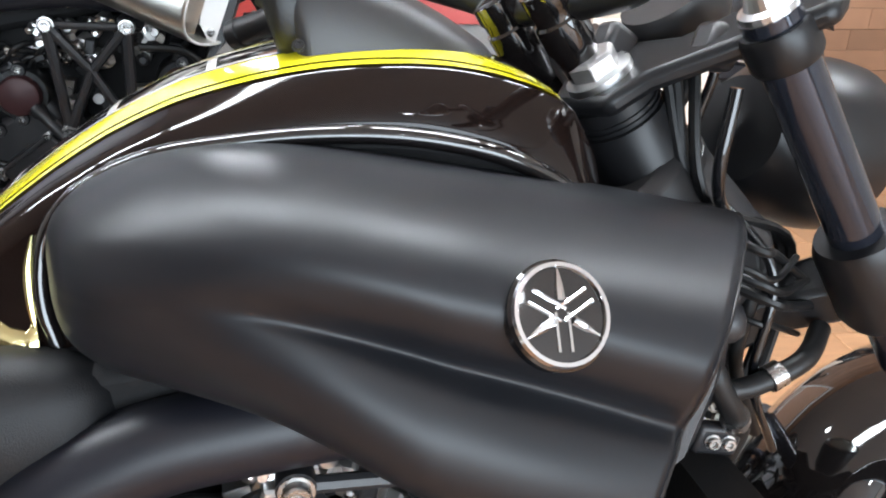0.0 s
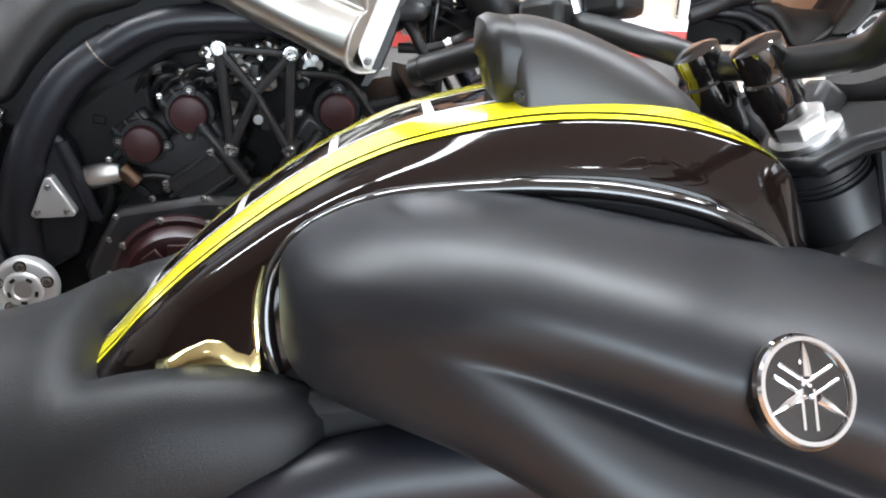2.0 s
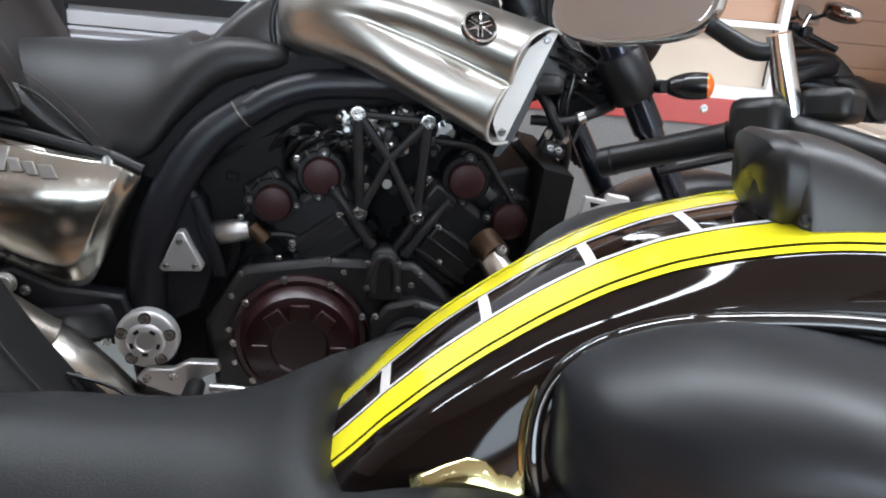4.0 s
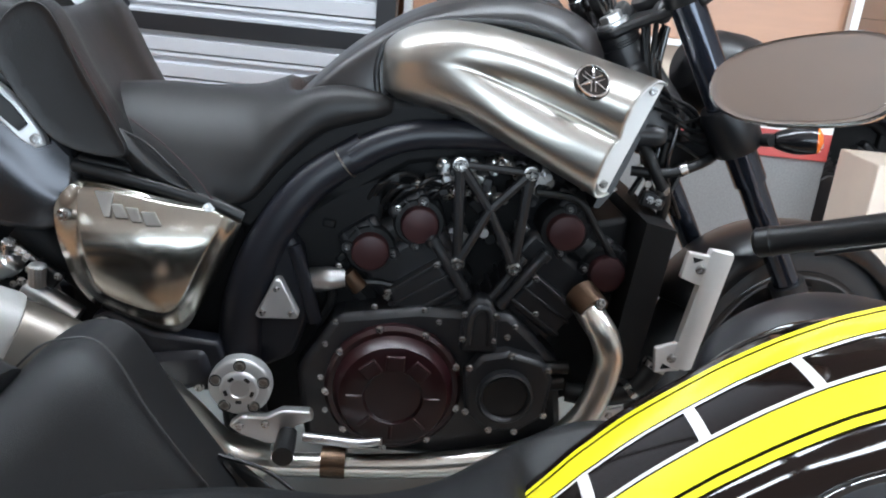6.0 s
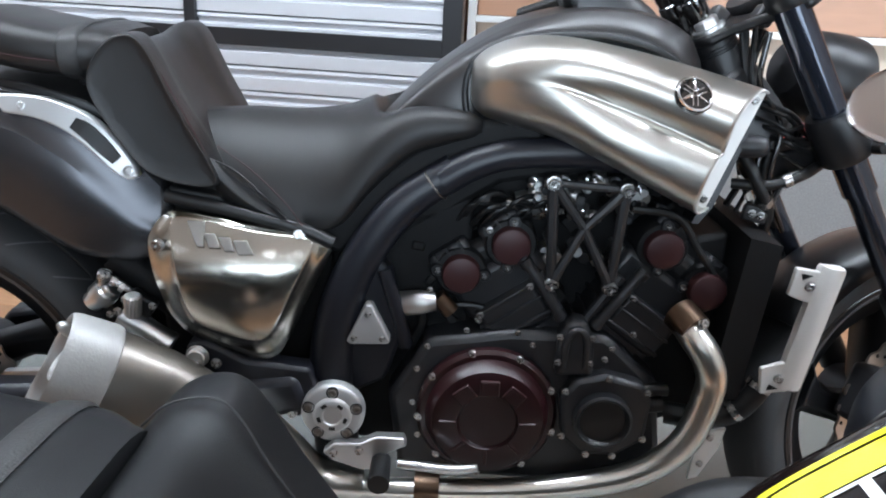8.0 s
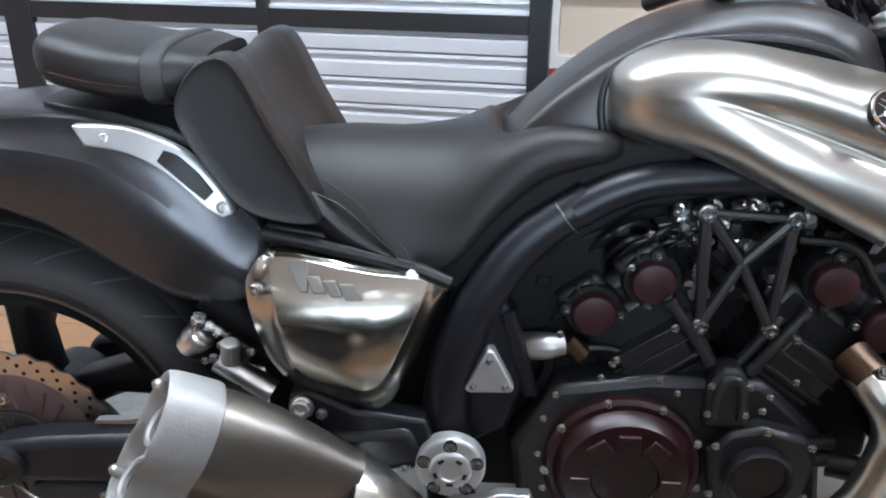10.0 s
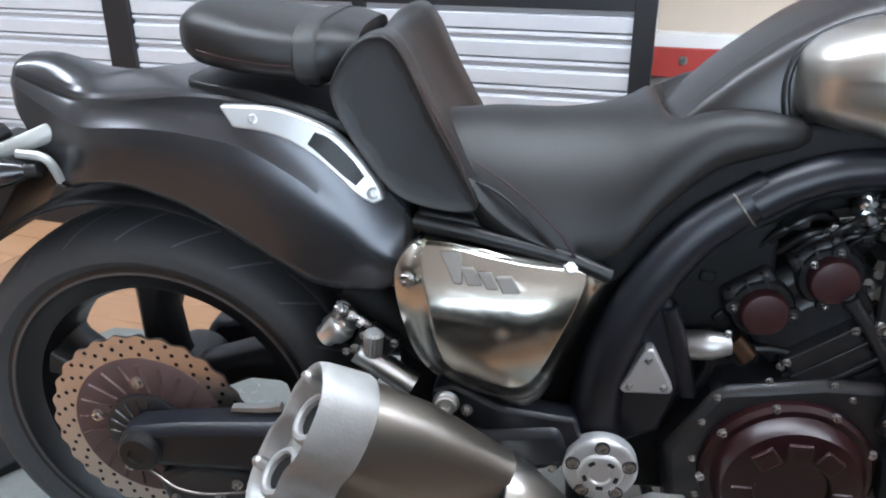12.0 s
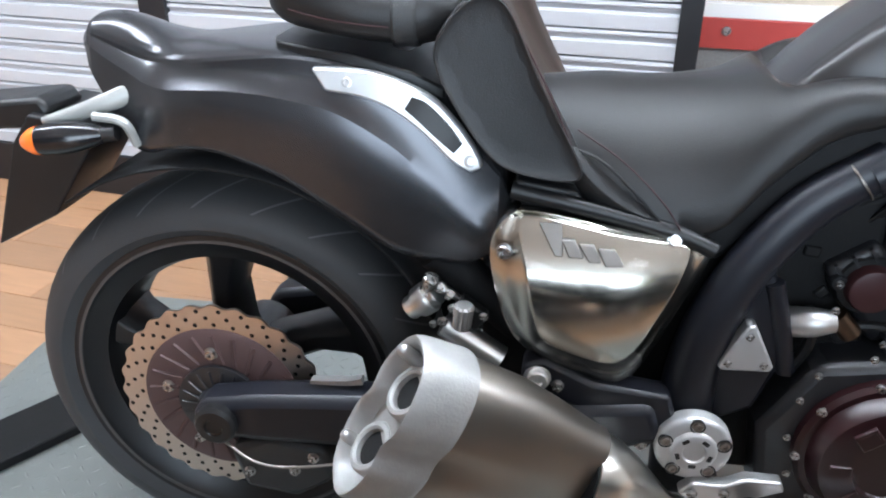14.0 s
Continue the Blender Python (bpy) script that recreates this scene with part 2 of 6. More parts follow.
def bolt(parent, p, r=0.006, axis=(0, -1, 0), material="bolt", name="bolt", h=None):
    """A socket-head bolt whose head stands on p."""
    key = (round(r, 4), material, h)
    if key not in BOLTS:
        bm = BM()
        hh = h or r * 0.9
        lathe(bm, [(r * 1.25, 0), (r * 1.25, r * 0.12), (r, r * 0.15), (r, hh * 0.85), (r * 0.88, hh), (r * 0.52, hh), (r * 0.48, hh * 0.45), (0.0001, hh * 0.4)], (0, 0, 0), (0, 0, 1), 14)
        bmesh.ops.recalc_face_normals(bm, faces=bm.faces)
        me = bpy.data.meshes.new(name)
        bm.to_mesh(me)
        bm.free()
        for f in me.polygons:
            f.use_smooth = True
        me.set_sharp_from_angle(angle=radians(35))
        me.materials.append(M[material])
        BOLTS[key] = me
    ob = new(name, BOLTS[key])
    ob.parent = parent
    ob.matrix_local = Matrix.Translation(p) @ Vector(axis).to_track_quat("Z", "Y").to_matrix().to_4x4()
    return ob


def lerp(table, x):
    """Smooth reading of a table of (x, value, ...) rows."""
    xs = [r[0] for r in table]
    k = max(0, min(len(xs) - 2, next((i for i in range(len(xs) - 1) if x < xs[i + 1]), len(xs) - 2)))
    f = (x - xs[k]) / (xs[k + 1] - xs[k])
    rows = [np.array(table[max(0, min(len(xs) - 1, i))][1:], float) for i in (k - 1, k, k + 1, k + 2)]
    a, b, c, d = rows
    return 0.5 * (2 * b + (c - a) * f + (2 * a - 5 * b + 4 * c - d) * f * f + (3 * b - a - 3 * c + d) * f ** 3)

# ---- motorcycle ----
# x runs forward from the rear axle, y to the rider's left, z up from the ground.
SCOOP = [  # along, x of the upper corner, top z, bottom z, reach of the upper lobe, of the lower lobe, crease, slant outwards, slant downwards
    (0.0, 0.848, 0.892, 0.858, 0.004, 0.004, 0.0, 0.0, 0.0),
    (0.05, 0.853, 0.906, 0.838, 0.034, 0.036, 0.0, 0.0, 0.0),
    (0.13, 0.874, 0.924, 0.822, 0.066, 0.064, 0.0, 0.0, 0.0),
    (0.25, 0.918, 0.941, 0.812, 0.094, 0.090, 0.10, 0.02, 0.0),
    (0.40, 0.985, 0.945, 0.800, 0.114, 0.112, 0.55, 0.12, 0.02),
    (0.60, 1.085, 0.932, 0.772, 0.124, 0.128, 1.0, 0.32, 0.10),
    (0.80, 1.190, 0.911, 0.739, 0.127, 0.135, 1.0, 0.50, 0.20),
    (1.0, 1.298, 0.886, 0.702, 0.132, 0.135, 1.0, 0.642, 0.305),
]
LOBES = [(0.0, 0.0), (0.38, 0.0), (0.70, 0.045), (0.90, 0.13), (0.995, 0.255), (1.0, 0.40), (0.94, 0.515), (0.862, 0.560), (0.945, 0.70), (0.95, 0.83), (0.77, 0.945), (0.40, 1.0), (0.0, 0.95)]
ROUND = [(0.0, 0.0), (0.38, 0.02), (0.70, 0.09), (0.88, 0.20), (0.96, 0.32), (1.0, 0.43), (1.0, 0.52), (1.0, 0.60), (0.97, 0.70), (0.88, 0.82), (0.66, 0.93), (0.36, 0.99), (0.0, 1.0)]


def scoop_point(u, v, wide=0.0, shrink=0.0):
    """u from the closed back to the mouth, v from the lower edge (-1) over the outside to the upper edge (1)."""
    xc, zt, zb, up, low, cr, sl, dn = lerp(SCOOP, u)
    cr = min(1.0, max(0.0, cr))
    k = (v + 1) * 6
    i = min(11, int(k))
    f = k - i
    rows = []
    for j in (i - 1, i, i + 1, i + 2):
        j = min(12, max(0, j))
        (a, h), (a2, h2) = LOBES[j], ROUND[j]
        w = (low if j < 6 else up if j > 6 else (low + up) / 2) + wide * min(1.0, u / 0.65)
        rows.append(np.array(((a * cr + a2 * (1 - cr)) * w, h * cr + h2 * (1 - cr))))
    a, b, c, d = rows
    w, h = 0.5 * (2 * b + (c - a) * f + (2 * a - 5 * b + 4 * c - d) * f * f + (3 * b - a - 3 * c + d) * f ** 3)
    w -= shrink * min(1.0, w / 0.02)
    h += shrink / (zt - zb) * (0.5 - h) * 2
    z = zb + (zt - zb) * h
    return Vector((xc - sl * w - dn * (zt - z), -(0.085 + w), z))


def scoop(parent, style, side):
    wd = style["wide"]
    nu, nv = 56, 72

    def turned(p):
        return Vector((p.x, p.y * side, p.z))

    bm = BM()
    loft(bm, [[turned(scoop_point((i / nu) ** 1.25, -1 + 2 * j / nv, wd)) for j in range(nv + 1)] for i in range(nu + 1)], closed=False, caps=False)
    ob = part("intake_scoop", bm, style["scoop"], parent, style["scoop_label"], solid=0.003, angle=70)
    bm = BM()
    tube(bm, [turned(scoop_point(1.0, -1 + 2 * j / 48, wd, 0.0005)) for j in range(49)], 0.0022, 8, 97)
    part("scoop_edge", bm, style["edge"], ob)
    # inside of the mouth, and the straight flange along its inner side
    lo_, hi_ = Vector((1.212, -0.129, 0.703)), Vector((1.288, -0.098, 0.881))
    bm = BM()
    rows = []
    for j in range(49):
        v = -1 + 2 * j / 48
        r_ = scoop_point(0.992, v, wd, 0.003)
        q = lo_.lerp(hi_, min(1.0, max(0.0, (r_.z - 0.703) / 0.178))) + Vector((-0.036, -0.004, 0))
        rows.append([turned(p) for p in (r_, r_.lerp(q, 0.35) + Vector((-0.018, 0.006, 0)), r_.lerp(q, 0.7) + Vector((-0.014, 0.006, 0)), q)])
    loft(bm, rows, closed=False, caps=False)
    part("mouth_inside", bm, style["scoop"], ob)
    bm = BM()
    rows = []
    for j in range(13):
        q = lo_.lerp(hi_, j / 12)
        w = 0.036 * min(1.0, 0.25 + 4 * j / 12, 0.3 + 4 * (12 - j) / 12)
        rows.append([turned(p) for p in (q, q + Vector((-w, -0.003, 0)), q + Vector((-w, 0.0, 0)), q + Vector((0, 0.003, 0)))])
    loft(bm, rows)
    pl = part("mouth_flange", bm, style["edge"], ob, smooth=False)
    for f in (0.09, 0.92):
        q = lo_.lerp(hi_, f)
        bolt(pl, (q.x - 0.012, side * (q.y - 0.003), q.z), 0.0055, (0, -side, 0))
    # black duct panel that goes on ahead of the flange
    bm = BM()
    rows = []
    for f, ahead in ((-0.14, style["duct"] * 0.4), (0.0, style["duct"]), (0.3, style["duct"]), (0.6, style["duct"] * 0.75), (0.85, style["duct"] * 0.3), (0.97, 0.005)):
        q = lo_.lerp(hi_, f)
        rows.append([turned(q + Vector((dx, dy, 0))) for dx, dy in ((-0.004, 0.010), (ahead * 0.7, 0.008), (ahead, 0.026), (ahead, 0.06), (-0.004, 0.06))])
    loft(bm, rows)
    part("duct_panel", bm, "cast_black", ob, "black plastic duct panel ahead of the mouth", angle=30)
    # round badge
    u, v = style["badge"]
    p = scoop_point(u, v, wd)
    du = scoop_point(u + 0.02, v, wd) - p
    dv = scoop_point(u, v + 0.03, wd) - p
    nrm = dv.cross(du).normalized()
    if nrm.y > 0:
        nrm = -nrm
    badge(ob, turned(p + nrm * -0.002), turned(nrm), Vector((1, 0, -0.04)))
    ob.matrix_basis = pose(0, -0.1 * side, 0.93, -style["toe"] * side) @ pose(0, 0.1 * side, -0.93)
    return ob


def badge(parent, p, nrm, ahead):
    fwd = (ahead - nrm * ahead.dot(nrm)).normalized()
    up = nrm.cross(fwd)
    if up.z < 0:
        up = -up
    r = 0.0258
    bm = BM()
    lathe(bm, [(r * 1.06, 0), (r * 1.06, 0.006), (r * 0.98, 0.008), (r * 0.5, 0.0085), (0.0002, 0.0085)], p, nrm, 40)
    b = part("badge", bm, "gloss_black", parent, "round black and chrome badge")
    bm = BM()
    lathe(bm, [(r * 0.88, 0.0085), (r * 0.90, 0.0100), (r * 0.98, 0.0100), (r * 1.01, 0.0078), (r * 0.88, 0.0080)], p, nrm, 40, caps=False)
    part("ring", bm, "chrome", b)
    for k in range(3):
        a = math.pi / 2 + k * 2 * math.pi / 3
        d = fwd * math.cos(a) + up * math.sin(a)
        s = nrm.cross(d)
        o = p + nrm * 0.0085
        bm = BM()
        for sgn in (-1, 1):
            q = o + d * -r * 0.42 + s * sgn * r * 0.13
            tube(bm, [q - d * r * 0.28, q + d * r * 0.45], r * 0.036, 8)
        tube(bm, [o + d * r * 0.25, o + d * r * 0.55, o + d * r * 0.86], [r * 0.10, r * 0.08, 0.0004], 8, 8)
        part("fork_mark", bm, "chrome", b)


def wheel(parent, name, c, R, width, rim_r, rear):
    w = width / 2
    bm = BM()
    prof = []
    for i in range(25):  # tyre crown
        a = -1 + 2 * i / 24
        prof.append((R - (0.055 if rear else 0.04) * abs(a) ** 2.4, w * math.sin(a * math.pi / 2) * 1.0))
    prof = [(rim_r, -w * 0.80), (rim_r + 0.012, -w * 0.9)] + prof + [(rim_r + 0.012, w * 0.9), (rim_r, w * 0.80)]
    lathe(bm, prof + [prof[0]], c, (0, 1, 0), 96, caps=False)
    whl = part(name, bm, "rubber", parent, "wide black tyre with shallow tread grooves")
    # tread grooves, sunk strips
    if rear:
        for k in range(22):
            bm = BM()
            a0 = 2 * math.pi * k / 22
            for sgn in (-1, 1):
                rings = []
                for i in range(9):
                    f = 0.06 + 0.66 * i / 8
                    y = w * math.sin(f * math.pi / 2)
                    r = R - (0.055) * f ** 2.4 + 0.0006
                    a = a0 + (0.1 if sgn > 0 else 0.0) + 0.34 * f ** 1.3
                    wd = 0.0030 / r * (1 - 0.5 * f)
                    rings.append([Vector((c[0] + math.cos(a + e) * r, c[1] + sgn * y, c[2] + math.sin(a + e) * r)) for e in (-wd, wd)])
                loft(bm, rings, closed=False, caps=False)
            part("tread_groove", bm, "groove", whl, smooth=True)
    bm = BM()
    rw = w * 0.82
    lathe(bm, [(rim_r + 0.014, -rw), (rim_r + 0.008, -rw - 0.006), (rim_r - 0.003, -rw - 0.005), (rim_r - 0.010, -rw + 0.004), (rim_r - 0.036, -rw + 0.016), (rim_r - 0.046, -rw * 0.5), (rim_r - 0.046, rw * 0.5),
               (rim_r - 0.014, rw - 0.012), (rim_r - 0.004, rw + 0.004), (rim_r + 0.010, rw + 0.006), (rim_r + 0.014, rw), (rim_r + 0.014, -rw)], c, (0, 1, 0), 96, caps=False)
    rim = part("rim", bm, "satin_black", whl, "satin black cast rim")
    for sgn in (-1, 1):
        bm = BM()
        lathe(bm, [(rim_r + 0.001, 0.0), (rim_r + 0.0005, 0.0018), (rim_r - 0.004, 0.0018), (rim_r - 0.005, 0.0)], (c[0], c[1] + sgn * (rw + 0.0045), c[2]), (0, sgn, 0), 96, caps=False)
        part("rim_edge", bm, "rim_grey", rim, "thin bare grey rim edge")
    for k in range(5):
        a = radians(86 + 72 * k)
        d = Vector((math.cos(a), 0, math.sin(a)))
        s = Vector((-d.z, 0, d.x))
        C = Vector(c)
        rings = []
        for f, hw, th in ((0.05, 0.034, 0.05), (0.3, 0.026, 0.045), (0.6, 0.024, 0.042), (0.85, 0.032, 0.05), (1.0, 0.055, 0.06)):
            q = C + d * (rim_r - 0.02) * f + s * 0.03 * math.sin(f * 2.6)
            rings.append([q + s * hw * sx + Vector((0, th * sy, 0)) for sx, sy in ((-1, -0.6), (-0.5, -1), (0.5, -1), (1, -0.6), (1, 0.6), (0.5, 1), (-0.5, 1), (-1, 0.6))])
        bm = BM()
        loft(bm, rings)
        part("spoke", bm, "satin_black", whl, bevel=0.003)
    bm = BM()
    lathe(bm, [(0.055, -0.09), (0.06, -0.05), (0.06, 0.05), (0.055, 0.09)], c, (0, 1, 0), 32)
    part("hub", bm, "cast_black", whl)
    return whl


def brake_disc(parent, c, r, axis_y, carrier="carrier"):
    bm = BM()
    n = 28
    outer, inner = [], []
    for k in range(n * 8):
        a = 2 * math.pi * k / (n * 8)
        ro = r - 0.0055 * (0.5 - 0.5 * math.cos(a * n))
        outer.append((math.cos(a) * ro, math.sin(a) * ro))
        inner.append((math.cos(a) * r * 0.74, math.sin(a) * r * 0.74))
    t = 0.0025
    rings = [[Vector((c[0] + x, c[1] + y, c[2] + z)) for x, z in q] for q, y in ((inner, t), (outer, t), (outer, -t), (inner, -t), (inner, t))]
    loft(bm, rings, True, False)
    d = part("brake_disc", bm, "disc", parent, "drilled wavy steel brake disc", smooth=False)
    holes = BM()
    for k in range(n):
        for q, ph in ((0.80, 0), (0.87, 0.35), (0.94, 0.72)):
            a = 2 * math.pi * (k + ph) / n
            lathe(holes, [(0.0001, 0), (0.0036, 0)], (c[0] + math.cos(a) * r * q, c[1] - t - 0.0006, c[2] + math.sin(a) * r * q), (0, -1, 0), 8, caps=False)
    part("drill_hole", holes, "deep_black", d, smooth=False)
    bm = BM()
    lathe(bm, [(r * 0.76, 0), (r * 0.76, 0.006), (r * 0.72, 0.010), (r * 0.40, 0.012), (r * 0.38, 0)], (c[0], c[1] + 0.003, c[2]), (0, -1, 0), 64, caps=False)
    cr = part("disc_carrier", bm, carrier, parent, "brown disc carrier with raised fins")
    for k in range(22):
        a = 2 * math.pi * k / 22
        bm = BM()
        p0 = Vector((c[0] + math.cos(a) * r * 0.42, c[1] - 0.010, c[2] + math.sin(a) * r * 0.42))
        a += 0.18
        p1 = Vector((c[0] + math.cos(a) * r * 0.70, c[1] - 0.007, c[2] + math.sin(a) * r * 0.70))
        tube(bm, [p0, p1], 0.0032, 6)
        part("fin", bm, carrier, cr)
    for k in range(5):
        a = radians(95 + 72 * k)
        bolt(cr, (c[0] + math.cos(a) * r * 0.52, c[1] - 0.008, c[2] + math.sin(a) * r * 0.52), 0.008)
    bm = BM()
    lathe(bm, [(r * 0.40, 0.004), (r * 0.40, 0.016), (r * 0.33, 0.018), (r * 0.2, 0.02), (r * 0.18, 0.035), (0.0002, 0.036)], (c[0], c[1], c[2]), (0, -1, 0), 40)
    hb = part("hub_cap", bm, "cast_black", cr)
    for k in range(18):
        a = 2 * math.pi * k / 18
        bm = BM()
        tube(bm, [(c[0] + math.cos(a) * r * 0.2, c[1] - 0.022, c[2] + math.sin(a) * r * 0.2), (c[0] + math.cos(a) * r * 0.36, c[1] - 0.019, c[2] + math.sin(a) * r * 0.36)], 0.0022, 6)
        part("hub_fin", bm, "cast_black", cr)
    return d


TANK = [  # x, top z; stripe's outer edge y, z; shoulder y, z; lower edge y, z
    (0.680, 0.766, 0.048, 0.760, 0.060, 0.750, 0.064, 0.700),
    (0.703, 0.794, 0.051, 0.788, 0.067, 0.776, 0.078, 0.720),
    (0.725, 0.818, 0.054, 0.811, 0.073, 0.800, 0.090, 0.735),
    (0.748, 0.844, 0.056, 0.838, 0.078, 0.823, 0.098, 0.745),
    (0.780, 0.875, 0.058, 0.869, 0.084, 0.850, 0.104, 0.755),
    (0.811, 0.901, 0.058, 0.895, 0.087, 0.872, 0.108, 0.765),
    (0.845, 0.926, 0.059, 0.920, 0.088, 0.898, 0.102, 0.800),
    (0.881, 0.948, 0.060, 0.942, 0.090, 0.926, 0.080, 0.870),
    (0.920, 0.966, 0.063, 0.960, 0.093, 0.942, 0.080, 0.900),
    (0.965, 0.979, 0.068, 0.973, 0.096, 0.948, 0.082, 0.910),
    (1.010, 0.987, 0.073, 0.981, 0.100, 0.952, 0.084, 0.915),
    (1.060, 0.989, 0.077, 0.983, 0.105, 0.951, 0.088, 0.910),
    (1.100, 0.985, 0.078, 0.979, 0.108, 0.942, 0.090, 0.900),
    (1.140, 0.974, 0.077, 0.968, 0.106, 0.924, 0.088, 0.880),
    (1.170, 0.957, 0.072, 0.951, 0.098, 0.900, 0.082, 0.865),
    (1.195, 0.925, 0.060, 0.914, 0.082, 0.875, 0.070, 0.850),
    (1.208, 0.895, 0.046, 0.884, 0.062, 0.862, 0.055, 0.845),
]


def tank_at(x, q, side=-1, lift=0.0):
    """q from the crown (0) to the stripe's edge (1), the shoulder (2) and the lower edge (3)."""
    top, sy, sz, ly, lz, by, bz = lerp(TANK, x)
    P = [(-sy, sz), (0.0, top), (sy, sz), (ly, lz), (by, bz), (by, bz - 0.02)]
    i = min(2, int(q))
    f = q - i
    a, b, c, d = (np.array(P[j]) for j in range(i, i + 4))
    if i == 0:
        y, z = sy * f, top - (top - sz) * f ** 1.8
    else:
        if i == 1:
            a = np.array((sy - 0.022, top - (top - sz) * 0.3))
        y, z = 0.5 * (2 * b + (c - a) * f + (2 * a - 5 * b + 4 * c - d) * f * f + (3 * b - a - 3 * c + d) * f ** 3)
    out = 0.3 if q <= 1 else 0.75
    return Vector((x, side * (y + lift * out * min(1.0, q)), z + lift))


def tank(parent, style):
    nx = 70
    qs = [3 * (j / 36) for j in range(37)]
    bm = BM()
    rows = []
    for i in range(nx + 1):
        x = 0.680 + 0.528 * i / nx
        rows.append([tank_at(x, q, -1) for q in qs[::-1]] + [tank_at(x, q, 1) for q in qs[1:]])
    loft(bm, rows, closed=False, caps=False)
    t = part("tank", bm, style["tank"], parent, style["tank_label"], angle=80)

    def strip(name, q0, q1, material, x0, x1, side, n=6, m=70, lift=0.0010):
        """A painted strip between two fractions of the way from the crown to the stripe's outer edge."""
        bm = BM()
        rows = []
        for i in range(m + 1):
            x = x0 + (x1 - x0) * i / m
            end = min(1.0, max(0.0, (1.160 - x) / 0.062))
            lo = q1 - (q1 - q0) * end ** 0.5 if name == "yellow_stripe" else q0
            rows.append([tank_at(x, lo + (q1 - lo) * j / n, side, lift) for j in range(n + 1)])
        loft(bm, rows, closed=False, caps=False)
        part(name, bm, material, t, angle=75)

    if style["stripes"]:
        for side in (-1, 1):
            strip("yellow_stripe", 0.395, 0.84, "yellow", 0.683, 1.158, side)
            strip("pin_stripe", 0.89, 1.0, "yellow", 0.683, 1.160, side)
            strip("white_line", 0.305, 0.365, "white_paint", 0.683, 1.02, side, 2)
            for k in range(6):
                x = 0.7455 + 0.0640 * k
                if x < 1.02:
                    strip("white_tick", 0.0, 0.31, "white_paint", x, x + 0.0065, side, 3, 2)
    # raised lip round the scoop
    LIP = [(0.842, 0.100, 0.828), (0.838, 0.096, 0.850), (0.838, 0.090, 0.872), (0.844, 0.087, 0.895), (0.858, 0.087, 0.914), (0.880, 0.089, 0.929), (0.910, 0.094, 0.941), (0.950, 0.097, 0.947), (1.000, 0.101, 0.951), (1.050, 0.107, 0.950),
           (1.100, 0.110, 0.940), (1.140, 0.106, 0.922), (1.172, 0.098, 0.898)]
    for side in (1, -1):
        bm = BM()
        tube(bm, [(x + 0.001, y * side, z - 0.003) for x, y, z in LIP], [0.0050, 0.0055, 0.0055, 0.0052, 0.0050, 0.0050, 0.0052, 0.0055, 0.0058, 0.0060, 0.0062, 0.0060, 0.0050], 14, 110, flat=1.25)
        part("scoop_lip", bm, style["lip"], t)
        bm = BM()
        tube(bm, [(x + 0.008, (y - 0.010) * side, z - 0.012) for x, y, z in LIP], 0.009, 8, 60)
        part("lip_gap", bm, "deep_black", t)
    if style["stripes"]:
        for side in (1, -1):
            # polished bracket between tank, seat and lip; its gold paints in a yellow reflection
            bm = BM()
            rows = []
            for x, zl, zu in ((0.768, 0.824, 0.826), (0.778, 0.824, 0.831), (0.789, 0.824, 0.838), (0.801, 0.824, 0.844), (0.811, 0.824, 0.844), (0.819, 0.824, 0.838), (0.828, 0.824, 0.836), (0.834, 0.823, 0.846)):
                ty = lerp(TANK, x)
                fz = (ty[4] - zu) / (ty[4] - ty[6])
                y = ty[3] + (ty[5] - ty[3]) * max(0.0, fz) + 0.004
                rows.append([Vector((x, side * (y - 0.006), zu)), Vector((x, side * y, zu - 0.002)), Vector((x + 0.001, side * (y + 0.006), (zl + zu) / 2 - 0.002)), Vector((x, side * (y + 0.006), zl - 0.012))])
            loft(bm, rows, closed=False, caps=False)
            part("pocket_bracket", bm, "gold_lit_chrome", t, "polished bracket with a gold reflection put into its colour", solid=0.002, angle=60)
            bm = BM()
            tube(bm, [(0.833, side * 0.101, 0.836), (0.8315, side * 0.096, 0.855), (0.8325, side * 0.092, 0.874), (0.837, side * 0.089, 0.892)], [0.0014, 0.0026, 0.0024, 0.0008], 8, 20)
            part("lip_trim", bm, "gold_lit_chrome", t, "thin polished trim along the lip")
    # pod on the tank's top: a hood with a flat rear display, falling towards the steering head
    bm = BM()
    rows = []
    for x, w, h in ((0.984, 0.040, 0.050), (0.990, 0.045, 0.053), (1.000, 0.047, 0.053), (1.020, 0.048, 0.049), (1.045, 0.048, 0.040), (1.070, 0.046, 0.031), (1.095, 0.042, 0.021), (1.118, 0.034, 0.011), (1.135, 0.020, 0.004)):
        zc = lerp(TANK, x)[0] - 0.010
        rows.append([Vector((x + (0.012 * (1 - (p_z / (h + 0.01))) if x < 0.995 else 0), p_y, zc + p_z)) for p_y, p_z in ((w * 1.02, -0.006), (w * 1.02, 0.004), (w * 0.98, h * 0.45), (w * 0.86, h * 0.86), (w * 0.62, h + 0.006), (0, h + 0.010), (-w * 0.62, h + 0.006), (-w * 0.86, h * 0.86), (-w * 0.98, h * 0.45), (-w * 1.02, 0.004), (-w * 1.02, -0.006))])
    loft(bm, rows)
    pd = part("tank_pod", bm, style["pod"], t, "dark grey instrument hood on the tank", sub=2, angle=60)
    bm = BM()
    rows = []
